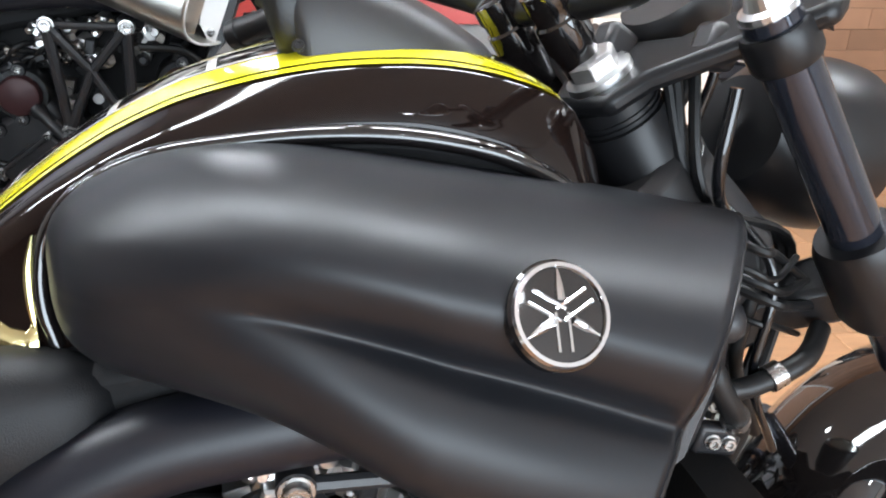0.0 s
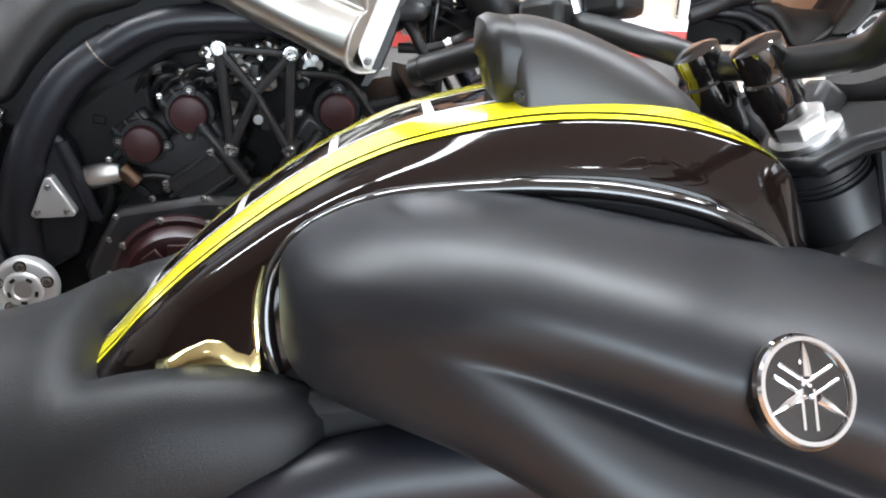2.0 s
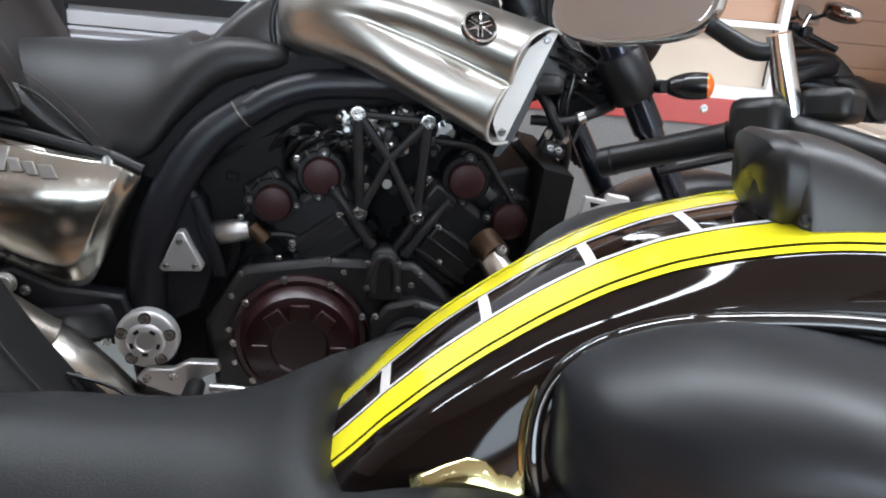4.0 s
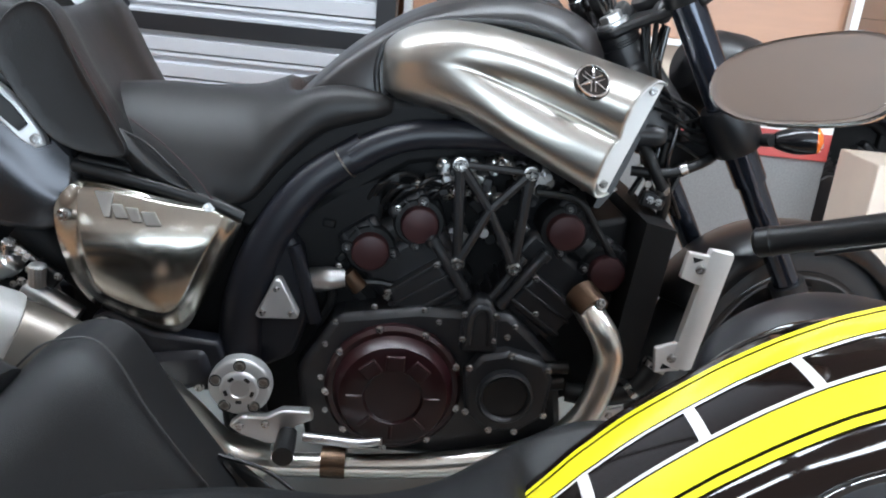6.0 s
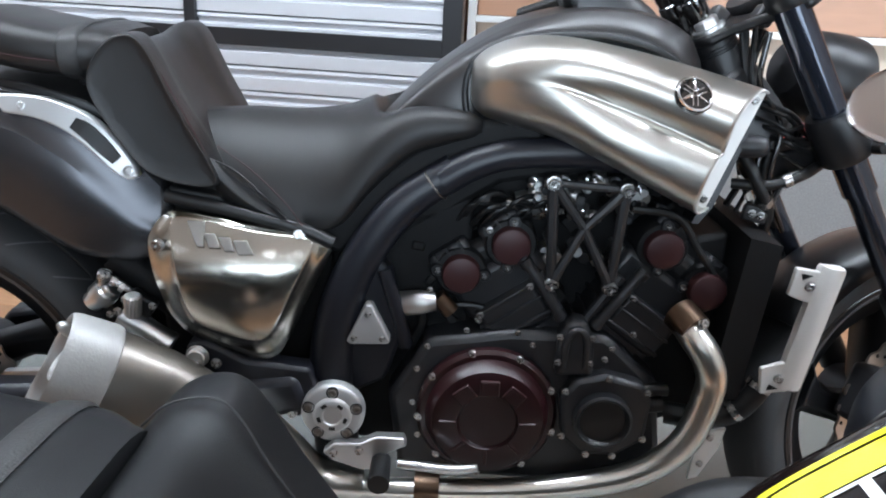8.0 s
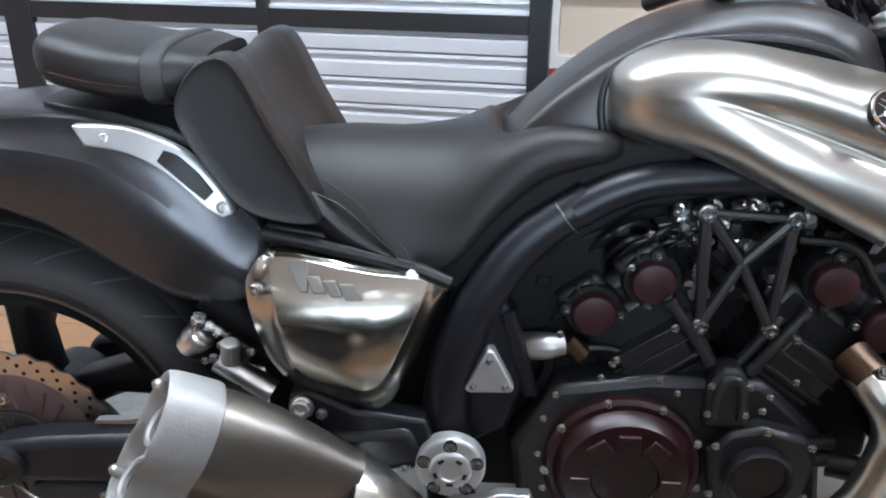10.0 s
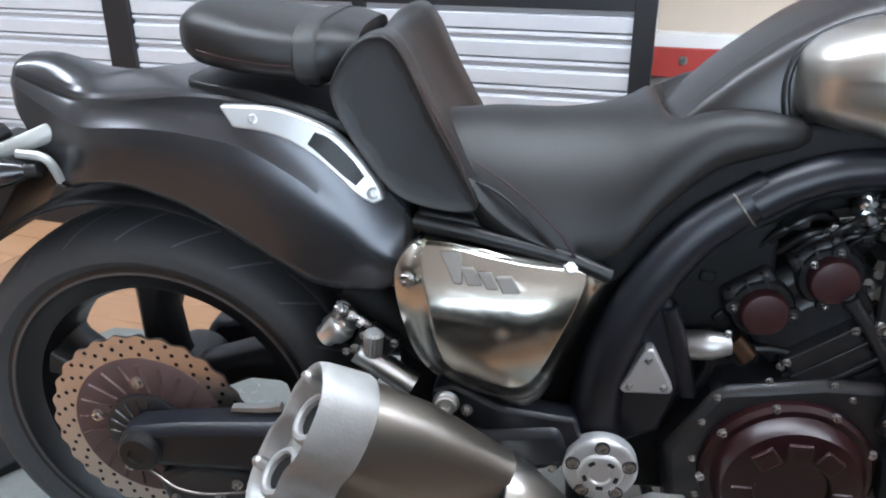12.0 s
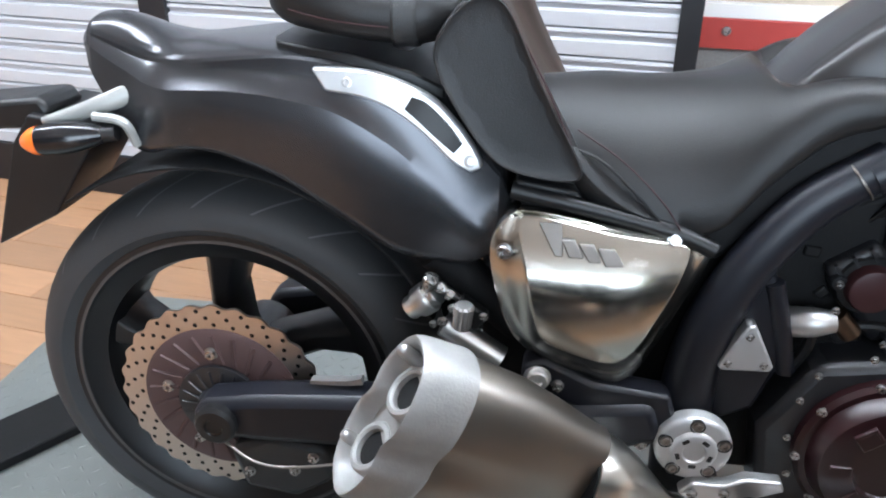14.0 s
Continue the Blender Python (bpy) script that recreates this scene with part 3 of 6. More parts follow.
    for dx, g in ((0.008, 0.92), (-0.004, 0.96), (-0.010, 0.86), (-0.0125, 0.5), (-0.013, 0.1)):
        rows.append([Vector((0.984 + dx + 0.010 * (1 - math.sin(a)) * 0.5, 0.043 * g * math.copysign(abs(math.cos(a)) ** 0.6, math.cos(a)), 1.008 + 0.030 * g * math.copysign(abs(math.sin(a)) ** 0.6, math.sin(a)))) for a in (2 * math.pi * k / 32 for k in range(32))])
    loft(bm, rows)
    part("display", bm, "plastic", pd, "black display housing", angle=50)
    for y in (-0.046, 0.046):
        bolt(pd, (0.9955, y, 0.9905), 0.0035, (0, math.copysign(1, y), 0.5), "satin_black")


def seats(parent, style):
    # rider's seat: sections along x
    S = [(0.395, 0.085, 0.800, 0.700), (0.43, 0.118, 0.800, 0.675), (0.50, 0.140, 0.806, 0.660), (0.58, 0.150, 0.806, 0.644), (0.655, 0.150, 0.815, 0.640),
         (0.70, 0.146, 0.832, 0.690), (0.76, 0.146, 0.846, 0.750), (0.81, 0.146, 0.847, 0.772), (0.850, 0.140, 0.838, 0.785), (0.868, 0.126, 0.828, 0.794), (0.878, 0.100, 0.815, 0.803)]
    if style["low_back"]:
        S = S[:5] + [(x + 0.008 * (x > 0.8), w, zt, zb - d) for (x, w, zt, zb), d in zip(S[5:], (0.025, 0.050, 0.054, 0.046, 0.036, 0.022))]
    bm = BM()
    rows = []
    for i in range(41):
        x = S[0][0] + (S[-1][0] - S[0][0]) * i / 40
        w, zt, zb = lerp(S, x)
        row = []
        for k in range(28):
            a = 2 * math.pi * k / 28
            cy, sz = math.cos(a), math.sin(a)
            y = w * math.copysign(abs(cy) ** 0.7, cy)
            z = (zt + zb) / 2 + (zt - zb) / 2 * math.copysign(abs(sz) ** 0.6, sz)
            if sz > 0:
                z -= 0.012 * math.exp(-(y / 0.05) ** 2) * (1 if 0.45 < x < 0.50 else 0)
                z -= 0.075 * math.exp(-(abs(y) / 0.088) ** 5) * min(1, max(0, (x - 0.70) / 0.03))
            y *= 1 - 0.6 * (z - zt)
            g = min(1, max(0, (x - 0.58) / 0.20))
            g = g * g * (3 - 2 * g)
            f = max(0.0, sz)
            y2 = w * math.copysign((1 - f ** 1.6) ** 0.566, cy) if sz > 0 else w * cy
            z2 = zb + (zt - zb) * f
            row.append(Vector((x, y * g + y2 * (1 - g), z * g + z2 * (1 - g))))
        rows.append(row)
    loft(bm, rows)
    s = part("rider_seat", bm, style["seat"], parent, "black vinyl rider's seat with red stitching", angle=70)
    bm = BM()
    tube(bm, [(0.475, -0.128, 0.765), (0.53, -0.150, 0.735), (0.58, -0.158, 0.690), (0.605, -0.157, 0.655)], 0.0010, 6, 24)
    part("seam", bm, "thread", s)
    # back bolster
    bm = BM()
    side = [(0.296, 0.853), (0.314, 0.888), (0.333, 0.913), (0.353, 0.924), (0.376, 0.926), (0.394, 0.903), (0.415, 0.853), (0.442, 0.801), (0.484, 0.728), (0.487, 0.709), (0.449, 0.707), (0.394, 0.718), (0.366, 0.738), (0.324, 0.800)]
    inner = [(0.300, 0.850), (0.316, 0.882), (0.330, 0.902), (0.345, 0.908), (0.360, 0.906), (0.378, 0.885), (0.398, 0.845), (0.425, 0.802), (0.452, 0.770), (0.452, 0.752), (0.430, 0.745), (0.392, 0.740), (0.366, 0.752), (0.328, 0.805)]
    rows = []
    for y, f in ((-0.160, 0.0), (-0.168, 0.25), (-0.163, 0.6), (-0.145, 0.92), (-0.10, 1.0)):
        cx, cz = 0.395, 0.81
        rows.append([(x, y, z) if f >= 0.6 else (cx + (x - cx) * (0.93 + 0.07 * f / 0.6), y, cz + (z - cz) * (0.93 + 0.07 * f / 0.6)) for x, z in side])
    rows = [[Vector(p) for p in r] for r in rows]
    mid = [[Vector((x, y, z)) for x, z in inner] for y in (-0.085, 0.085)]
    rows = rows + mid + [[Vector((p.x, -p.y, p.z)) for p in r] for r in rows[::-1]]
    loft(bm, rows)
    if style["low_back"]:
        for q in bm.verts:
            q.co.z = 0.69 + (q.co.z - 0.69) * 0.76
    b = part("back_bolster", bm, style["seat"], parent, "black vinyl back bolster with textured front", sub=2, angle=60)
    bm = BM()
    tube(bm, [(0.378, -0.150, 0.918), (0.43, -0.158, 0.83), (0.484, -0.155, 0.720)], 0.0010, 6, 16)
    if not style["low_back"]:
        part("seam", bm, "thread", b)
    else:
        for y in (-0.108, 0.108):
            bm = BM()
            tube(bm, [(x, y, 0.69 + (z - 0.69) * 0.76 + 0.004) for x, z in side[1:9]], 0.0010, 6, 40)
            part("piping", bm, "leather2", b)
    for sg in (-1, 1):
        bm = BM()
        prism(bm, [(0.404, 0.705), (0.480, 0.694), (0.503, 0.664), (0.412, 0.672)], sg * 0.10, sg * 0.149)
        part("bolster_foot", bm, "plastic", b, "black plastic corner piece", bevel=0.004)
        bm = BM()
        rows = []
        for k in range(11):
            f = k / 10
            x, z = 0.470 + 0.108 * f, 0.752 - 0.087 * f
            h = 0.052 * math.sin(math.pi * min(1, 0.12 + f * 0.88)) ** 0.8
            rows.append([Vector((x - h * 0.35, sg * 0.142, z - h * 0.75)), Vector((x - h * 0.15, sg * 0.1555, z - h * 0.3)), Vector((x, sg * 0.152, z))])
        loft(bm, rows, closed=False, caps=False)
        part("textured_wedge", bm, "leather2", s, "textured vinyl wedge", solid=0.003)
        bm = BM()
        tube(bm, [(0.462, sg * 0.149, 0.752), (0.505, sg * 0.1545, 0.735), (0.545, sg * 0.1555, 0.70), (0.580, sg * 0.153, 0.662)], 0.0022, 6, 20)
        part("piping", bm, "leather", s)
    # pillion seat
    S = [(0.075, 0.02, 0.905, 0.890), (0.085, 0.075, 0.932, 0.875), (0.11, 0.105, 0.944, 0.862), (0.18, 0.125, 0.933, 0.852), (0.25, 0.125, 0.924, 0.846), (0.29, 0.118, 0.927, 0.848), (0.325, 0.10, 0.918, 0.86)]
    bm = BM()
    rows = []
    for i in range(25):
        x = S[0][0] + (S[-1][0] - S[0][0]) * i / 24
        w, zt, zb = lerp(S, x)
        rows.append([Vector((x, w * math.copysign(abs(math.cos(a)) ** 0.6, math.cos(a)), (zt + zb) / 2 + (zt - zb) / 2 * math.copysign(abs(math.sin(a)) ** 0.7, math.sin(a)))) for a in (2 * math.pi * k / 24 for k in range(24))])
    loft(bm, rows)
    if style["low_back"]:
        for q in bm.verts:
            q.co.z -= 0.055
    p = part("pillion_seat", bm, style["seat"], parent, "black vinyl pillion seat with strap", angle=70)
    bm = BM()
    rows = []
    for x in (0.248, 0.252, 0.274, 0.278):
        g = 0.004 if 0.25 < x < 0.276 else 0.001
        w, zt, zb = lerp(S, x)
        rows.append([Vector((x, (w + g) * math.copysign(abs(math.cos(a)) ** 0.6, math.cos(a)), (zt + zb) / 2 + ((zt - zb) / 2 + g) * math.copysign(abs(math.sin(a)) ** 0.7, math.sin(a)))) for a in (2 * math.pi * k / 32 for k in range(32))])
    loft(bm, rows, caps=False)
    if style["low_back"]:
        for q in bm.verts:
            q.co.z -= 0.055
    part("strap", bm, "leather2", p)
    bm = BM()
    tube(bm, [(x, -(lerp(S, x)[0] - 0.001), lerp(S, x)[2] + 0.030 - (0.055 if style["low_back"] else 0)) for x in (0.12, 0.15, 0.18, 0.21, 0.246)], 0.0009, 6, 20)
    part("seam", bm, "thread", p)


def tail(parent, style):
    # cowl and fender in one shell: x, top z; ridge y, z; shoulder y, z; lower edge y, z
    S = [(-0.203, 0.836, 0.016, 0.833, 0.020, 0.829, 0.022, 0.820), (-0.185, 0.858, 0.038, 0.836, 0.045, 0.824, 0.048, 0.790), (-0.150, 0.861, 0.046, 0.824, 0.058, 0.808, 0.064, 0.735),
         (-0.120, 0.854, 0.052, 0.814, 0.068, 0.795, 0.078, 0.696), (-0.090, 0.843, 0.062, 0.809, 0.084, 0.785, 0.094, 0.694), (-0.050, 0.834, 0.082, 0.813, 0.106, 0.784, 0.112, 0.708),
         (0.0, 0.838, 0.098, 0.820, 0.120, 0.789, 0.122, 0.712), (0.05, 0.843, 0.107, 0.827, 0.128, 0.791, 0.130, 0.703), (0.11, 0.843, 0.113, 0.832, 0.134, 0.787, 0.136, 0.682),
         (0.18, 0.838, 0.117, 0.826, 0.138, 0.773, 0.140, 0.640), (0.25, 0.826, 0.121, 0.806, 0.139, 0.735, 0.142, 0.597), (0.31, 0.795, 0.123, 0.768, 0.138, 0.686, 0.140, 0.584),
         (0.35, 0.757, 0.123, 0.732, 0.135, 0.650, 0.137, 0.583), (0.385, 0.712, 0.118, 0.692, 0.127, 0.635, 0.128, 0.600), (0.397, 0.675, 0.112, 0.660, 0.120, 0.632, 0.121, 0.612)]
    bm = BM()
    rows = []
    for i in range(81):
        x = S[0][0] + (S[-1][0] - S[0][0]) * i / 80
        zt, y1, z1, y2, z2, y4, z4 = lerp(S, x)
        half = []
        for k in range(9):  # rounded top
            a = math.pi / 2 * k / 8
            half.append((y1 * math.sin(a), z1 + (zt - z1) * math.cos(a)))
        for k in range(1, 7):  # upper shoulder
            f = k / 6
            half.append((y1 + (y2 - y1) * (f ** (0.9 + 1.1 * min(1, max(0, (x + 0.08) / 0.1)))), z1 + (z2 - z1) * f))
        deep = -0.004 * min(1, max(0, (x + 0.12) / 0.15))
        for k in range(1, 11):  # hollow flank
            f = k / 10
            half.append((y2 + (y4 - y2) * f - deep * math.sin(math.pi * f ** 0.75), z2 + (z4 - z2) * f))
        rows.append([Vector((x, -y, z)) for y, z in half[::-1]] + [Vector((x, y, z)) for y, z in half[1:]])
    loft(bm, rows, closed=False, caps=False)
    t = part("rear_fender", bm, "gunmetal", parent, "gunmetal painted tail and rear fender", angle=13, solid=0.006)
    bm = BM()
    rows = []
    for x, w in ((0.085, 0.06), (0.095, 0.090), (0.13, 0.108), (0.2, 0.115), (0.27, 0.114), (0.31, 0.10)):
        zt = lerp(S, x)[0]
        rows.append([Vector((x, -w, zt - 0.012)), Vector((x, -w, zt + 0.006)), Vector((x, w, zt + 0.006)), Vector((x, w, zt - 0.012))])
    loft(bm, rows)
    part("seat_base", bm, "plastic", parent, "black seat base strip", bevel=0.003)
    # silver side panel
    for side in (-1, 1):
        up = [(0.150, 0.826), (0.198, 0.827), (0.240, 0.822), (0.295, 0.801), (0.329, 0.771), (0.355, 0.736), (0.363, 0.716)]
        lo = [(0.168, 0.801), (0.211, 0.796), (0.246, 0.785), (0.275, 0.768), (0.300, 0.748), (0.326, 0.724), (0.350, 0.712)]
        bm = BM()
        rows = []
        for k in range(25):
            f = k / 24
            a, b = spline(up, 25)[k], spline(lo, 25)[k]
            y0 = 0.119 + 0.016 * f
            rows.append([Vector((a[0], side * (y0 - 0.004), a[1])), Vector((a[0], side * (y0 + 0.012), a[1])), Vector((b[0], side * (y0 + 0.020), b[1])), Vector((b[0], side * (y0 + 0.002), b[1]))])
        loft(bm, rows)
        p = part("side_panel", bm, "silver_panel", t, "silver side panel with a black insert", bevel=0.003, angle=30)
        bm = BM()
        up2 = [(0.276, 0.799), (0.294, 0.792), (0.320, 0.769), (0.338, 0.746)]
        lo2 = [(0.268, 0.786), (0.284, 0.774), (0.308, 0.753), (0.329, 0.737)]
        rows = []
        for k in range(13):
            f = k / 12
            a, b = spline(up2, 13)[k], spline(lo2, 13)[k]
            y0 = 0.1350 + 0.0085 * f
            rows.append([Vector((a[0], side * (y0 - 0.01), a[1])), Vector((a[0], side * (y0 + 0.0075), a[1])), Vector((b[0], side * (y0 + 0.0145), b[1])), Vector((b[0], side * (y0 - 0.01), b[1]))])
        loft(bm, rows)
        part("insert", bm, "plastic", p, "black mesh insert")
        bolt(p, (0.349, side * 0.1495, 0.725), 0.007, (0, side, 0.25), "silver_panel", h=0.003)
        bolt(p, (0.196, side * 0.1365, 0.812), 0.006, (0, side, 0.4), "silver_panel", h=0.003)
    # inner mudguard over the tyre
    bm = BM()
    rows = []
    for i in range(20):
        a = radians(25 + 100 * i / 19)
        r = 0.352
        rows.append([Vector((-0.02 + math.cos(a) * r, y, 0.33 + math.sin(a) * r)) for y in (-0.115, -0.06, 0, 0.06, 0.115)])
    loft(bm, rows, closed=False, caps=False)
    part("inner_mudguard", bm, "deep_black", parent, solid=0.004)
    # plate bracket and signals
    bm = BM()
    prism(bm, [(-0.305, 0.690), (-0.272, 0.735), (-0.20, 0.725), (-0.183, 0.696), (-0.262, 0.584), (-0.365, 0.530)], -0.085, 0.06)
    pb = part("plate_bracket", bm, "plastic", parent, "black number plate bracket", bevel=0.004, smooth=False)
    bm = BM()
    prism(bm, [(-0.40, 0.700), (-0.39, 0.740), (-0.26, 0.755), (-0.245, 0.735), (-0.27, 0.71)], -0.07, 0.02)
    part("plate_lamp", bm, "plastic", pb, bevel=0.008)
    for side in (-1, 1):
        bm = BM()
        tube(bm, [(-0.105, side * 0.055, 0.775), (-0.15, side * 0.075, 0.757), (-0.20, side * 0.085, 0.740), (-0.245, side * 0.09, 0.728)], [0.014, 0.013, 0.010, 0.006], 10, 16, flat=0.6)
        part("bracket_arm", bm, "pale_plastic", pb, "pale bracket arm")
        bm = BM()
        tube(bm, [(-0.115, side * 0.085, 0.700), (-0.125, side * 0.096, 0.735), (-0.165, side * 0.098, 0.742)], 0.0065, 8, 12)
        part("bracket_clip", bm, "pale_plastic", pb, "pale bracket clip")
        turn_signal(parent, (-0.135, side * 0.098, 0.720), Vector((-0.97, side * 0.14, -0.10)))


def turn_signal(parent, p, d, cap=1.0):
    d = d.normalized()
    p = Vector(p)
    bm = BM()
    tube(bm, [p, p + d * 0.04], 0.011, 10)
    s = part("turn_signal", bm, "plastic", parent, "black turn signal with an orange lens")
    bm = BM()
    k = 0.6 + 0.4 * cap
    tube(bm, [p + d * 0.012, p + d * 0.03 * k, p + d * 0.06 * k, p + d * 0.090 * k, p + d * 0.106 * k], [0.008, 0.015, 0.0215, 0.022, 0.020], 20, 20)
    part("signal_body", bm, "signal_black", s)
    bm = BM()
    tube(bm, [p + d * (0.1062 * k + q * cap) for q in (0.0, 0.010, 0.022, 0.028)], [0.0202, 0.018, 0.010, 0.001], 20, 12)
    part("lens", bm, "orange", s, "orange lens")


def frame_and_covers(parent, style):
    for side in (-1, 1):
        bm = BM()
        tube(bm, [(0.655, side * 0.12, 0.25), (0.648, side * 0.140, 0.36), (0.652, side * 0.146, 0.48), (0.686, side * 0.146, 0.59), (0.748, side * 0.142, 0.685), (0.83, side * 0.136, 0.748)],
             [0.038, 0.037, 0.034, 0.031, 0.029, 0.026], 20, 40, flat=0.85)
        f = part("frame_tube", bm, "frame_black", parent, "satin black frame spar")
        bm = BM()
        tube(bm, [(0.812, side * 0.140, 0.731), (0.85, side * 0.141, 0.755), (0.90, side * 0.141, 0.7735), (0.955, side * 0.140, 0.780), (1.02, side * 0.133, 0.781), (1.10, side * 0.11, 0.775), (1.2, side * 0.07, 0.80)], [r_ * style["spar"] for r_ in (0.0245, 0.0235, 0.0225, 0.0225, 0.023, 0.026, 0.032)], 16, 48, flat=1.0)
        part("frame_tube", bm, "frame_black", parent)
        bm = BM()  # plate behind the triangle
        prism(bm, [(0.66, 0.36), (0.735, 0.40), (0.757, 0.47), (0.742, 0.58), (0.71, 0.62), (0.66, 0.50)], side * 0.105, side * 0.152)
        part("frame_gusset", bm, "frame_black", f, bevel=0.008)
        bm = BM()
        tube(bm, [(0.728, side * 0.15, 0.59), (0.75, side * 0.148, 0.52), (0.765, side * 0.145, 0.46)], 0.012, 10)
        part("frame_strut", bm, "frame_black", f)
        # triangular plate
        tri = [(0.702, 0.537), (0.673, 0.475), (0.680, 0.470), (0.738, 0.472), (0.742, 0.479), (0.712, 0.538)]
        bm = BM()
        prism(bm, tri, side * 0.140, side * 0.172)
        tp = part("triangle_plate", bm, "flat_alu", f, "bright aluminium triangular plate with three bolts", bevel=0.003)
        for x, z in ((0.706, 0.522), (0.685, 0.481), (0.729, 0.482)):
            bolt(tp, (x, side * 0.172, z), 0.0042, (0, side, 0))
        # round pivot cover
        c = (0.656, side * 0.178, 0.361)
        bm = BM()
        lathe(bm, [(0.050, 0), (0.050, 0.016), (0.048, 0.020), (0.044, 0.0225), (0.031, 0.0235), (0.029, 0.027), (0.026, 0.029), (0.016, 0.029), (0.014, 0.026), (0.0002, 0.0255)], c, (0, side, 0), 48)
        pc = part("pivot_cover", bm, "flat_alu", f, "round machined aluminium pivot cover with five bolts")
        for k in range(5):
            a = radians(90 + 72 * k)
            bm = BM()
            q = (c[0] + math.cos(a) * 0.039, c[1] + side * 0.0236, c[2] + math.sin(a) * 0.039)
            lathe(bm, [(0.0098, -0.003), (0.0098, 0.0008), (0.0086, 0.0010), (0.0080, 0.0002)], q, (0, side, 0), 20, caps=False)
            part("bolt_recess", bm, "plastic", pc)
            bolt(pc, (q[0], q[1] - side * 0.0012, q[2]), 0.0060, (0, side, 0), "titan", h=0.004)
        for k in range(5):
            a = radians(54 + 72 * k)
            bm = BM()
            obbox(bm, (c[0] + math.cos(a) * 0.0215, c[1] + side * 0.0282, c[2] + math.sin(a) * 0.0215), (0.0095, 0.003, 0.0055), rot("Y", 90 - math.degrees(a)))
            part("slot", bm, "plastic", pc)
        # clamp ring where the two spars join
        tg = Vector((0.78, 0, 0.62)).normalized()
        rd_ = tg.cross(Vector((0, 1, 0)))
        bm = BM()
        tube(bm, [Vector((0.800, side * 0.1405, 0.7245)) + rd_ * math.cos(a_) * 0.0262 + Vector((0, side, 0)) * math.sin(a_) * 0.0245 for a_ in (math.pi * k / 12 for k in range(13))], 0.0016, 6, 40)
        part("clamp_edge", bm, "titan", f)
        # side cover: a convex face inside a folded rim
        rim_ = [(0.404, 0.164, 0.668), (0.416, 0.164, 0.674), (0.530, 0.162, 0.655), (0.640, 0.152, 0.637), (0.650, 0.150, 0.622), (0.642, 0.152, 0.600), (0.622, 0.158, 0.556), (0.592, 0.166, 0.488),
                (0.572, 0.170, 0.448), (0.545, 0.172, 0.431), (0.488, 0.176, 0.452), (0.430, 0.178, 0.478), (0.402, 0.180, 0.515), (0.382, 0.180, 0.578), (0.375, 0.176, 0.628), (0.388, 0.170, 0.654)]
        face_ = [(0.4135, 0.664), (0.422, 0.667), (0.530, 0.651), (0.618, 0.638), (0.622, 0.628), (0.612, 0.605), (0.592, 0.562), (0.570, 0.510), (0.556, 0.486), (0.538, 0.476), (0.486, 0.493), (0.446, 0.514), (0.436, 0.552), (0.425, 0.604), (0.416, 0.634), (0.411, 0.652)]

        def rounded(ps, n=2, f=0.22):
            for _ in range(n):
                ps = [tuple(p * g + q * (1 - g) for p, q in zip(a_, b_)) for a_, b_ in zip(ps, ps[1:] + ps[:1]) for g in (1 - f, f)]
            return ps

        def crown(x, z):
            return side * (0.212 - (6.4 if z > 0.575 else 1.9) * (z - 0.575) ** 2 - 2.2 * max(0.0, x - 0.50) ** 2 - 1.0 * max(0.0, 0.47 - x) ** 2)

        rim_, face_ = rounded(rim_), rounded(face_)
        cx, cz = 0.515, 0.575
        bm = BM()
        rows = [[Vector((cx + (x - cx) * 0.97, side * 0.11, cz + (z - cz) * 0.97)) for x, y, z in rim_], [Vector((x, side * (y - 0.010), z)) for x, y, z in rim_], [Vector((x, side * (y - 0.002), z)) for x, y, z in rim_]]
        for f in (0.06, 0.5, 0.94):
            rows.append([Vector((a_[0] * (1 - f) + b_[0] * f, side * a_[1] * (1 - f) + (crown(*b_) - side * 0.003) * f, a_[2] * (1 - f) + b_[1] * f)) for a_, b_ in zip(rim_, face_)])
        for k in (0.995, 0.975, 0.93, 0.86, 0.76, 0.64, 0.52, 0.40, 0.27, 0.14, 0.02):
            rows.append([Vector((cx + (x - cx) * k, crown(cx + (x - cx) * k, cz + (z - cz) * k), cz + (z - cz) * k)) for x, z in face_])
        loft(bm, rows)
        sc_ = part("side_cover", bm, style["cover"], parent, style["cover_label"], angle=75)
        bolt(sc_, (0.3965, side * 0.183, 0.624), 0.0085, (-0.2, side, 0.1), "bolt")
        # raised metal mark as plain slanted blocks: one tall wedge, three low bars
        for x, w, h, taper in ((0.436, 0.030, 0.030, 0.75), (0.464, 0.018, 0.017, 0.0), (0.485, 0.020, 0.017, 0.3), (0.508, 0.022, 0.017, 0.0)):
            bm = BM()
            z0 = 0.6475 - (x - 0.436) * 0.17 - (0.004 if h < 0.02 else 0.0)
            quad = [(x + 0.010 + w * 0.5 * taper, z0 - h * 0.62), (x + 0.010 + w * (1 - 0.4 * taper), z0 - h * 0.62), (x + w - 0.002, z0 + h * 0.38), (x, z0 + h * 0.38)]
            lo4 = [bm.verts.new((qx, crown(qx, qz) - side * 0.003, qz)) for qx, qz in quad]
            hi4 = [bm.verts.new((qx, crown(qx, qz) + side * 0.0045, qz)) for qx, qz in quad]
            for i in range(4):
                bm.faces.new((lo4[i], lo4[(i + 1) % 4], hi4[(i + 1) % 4], hi4[i]))
            bm.faces.new(lo4[::-1])
            bm.faces.new(hi4)
            part("raised_mark", bm, "mark_grey", sc_, "raised grey metal block of the mark", bevel=0.0012)
        # black bar between seat and cover
        bm = BM()
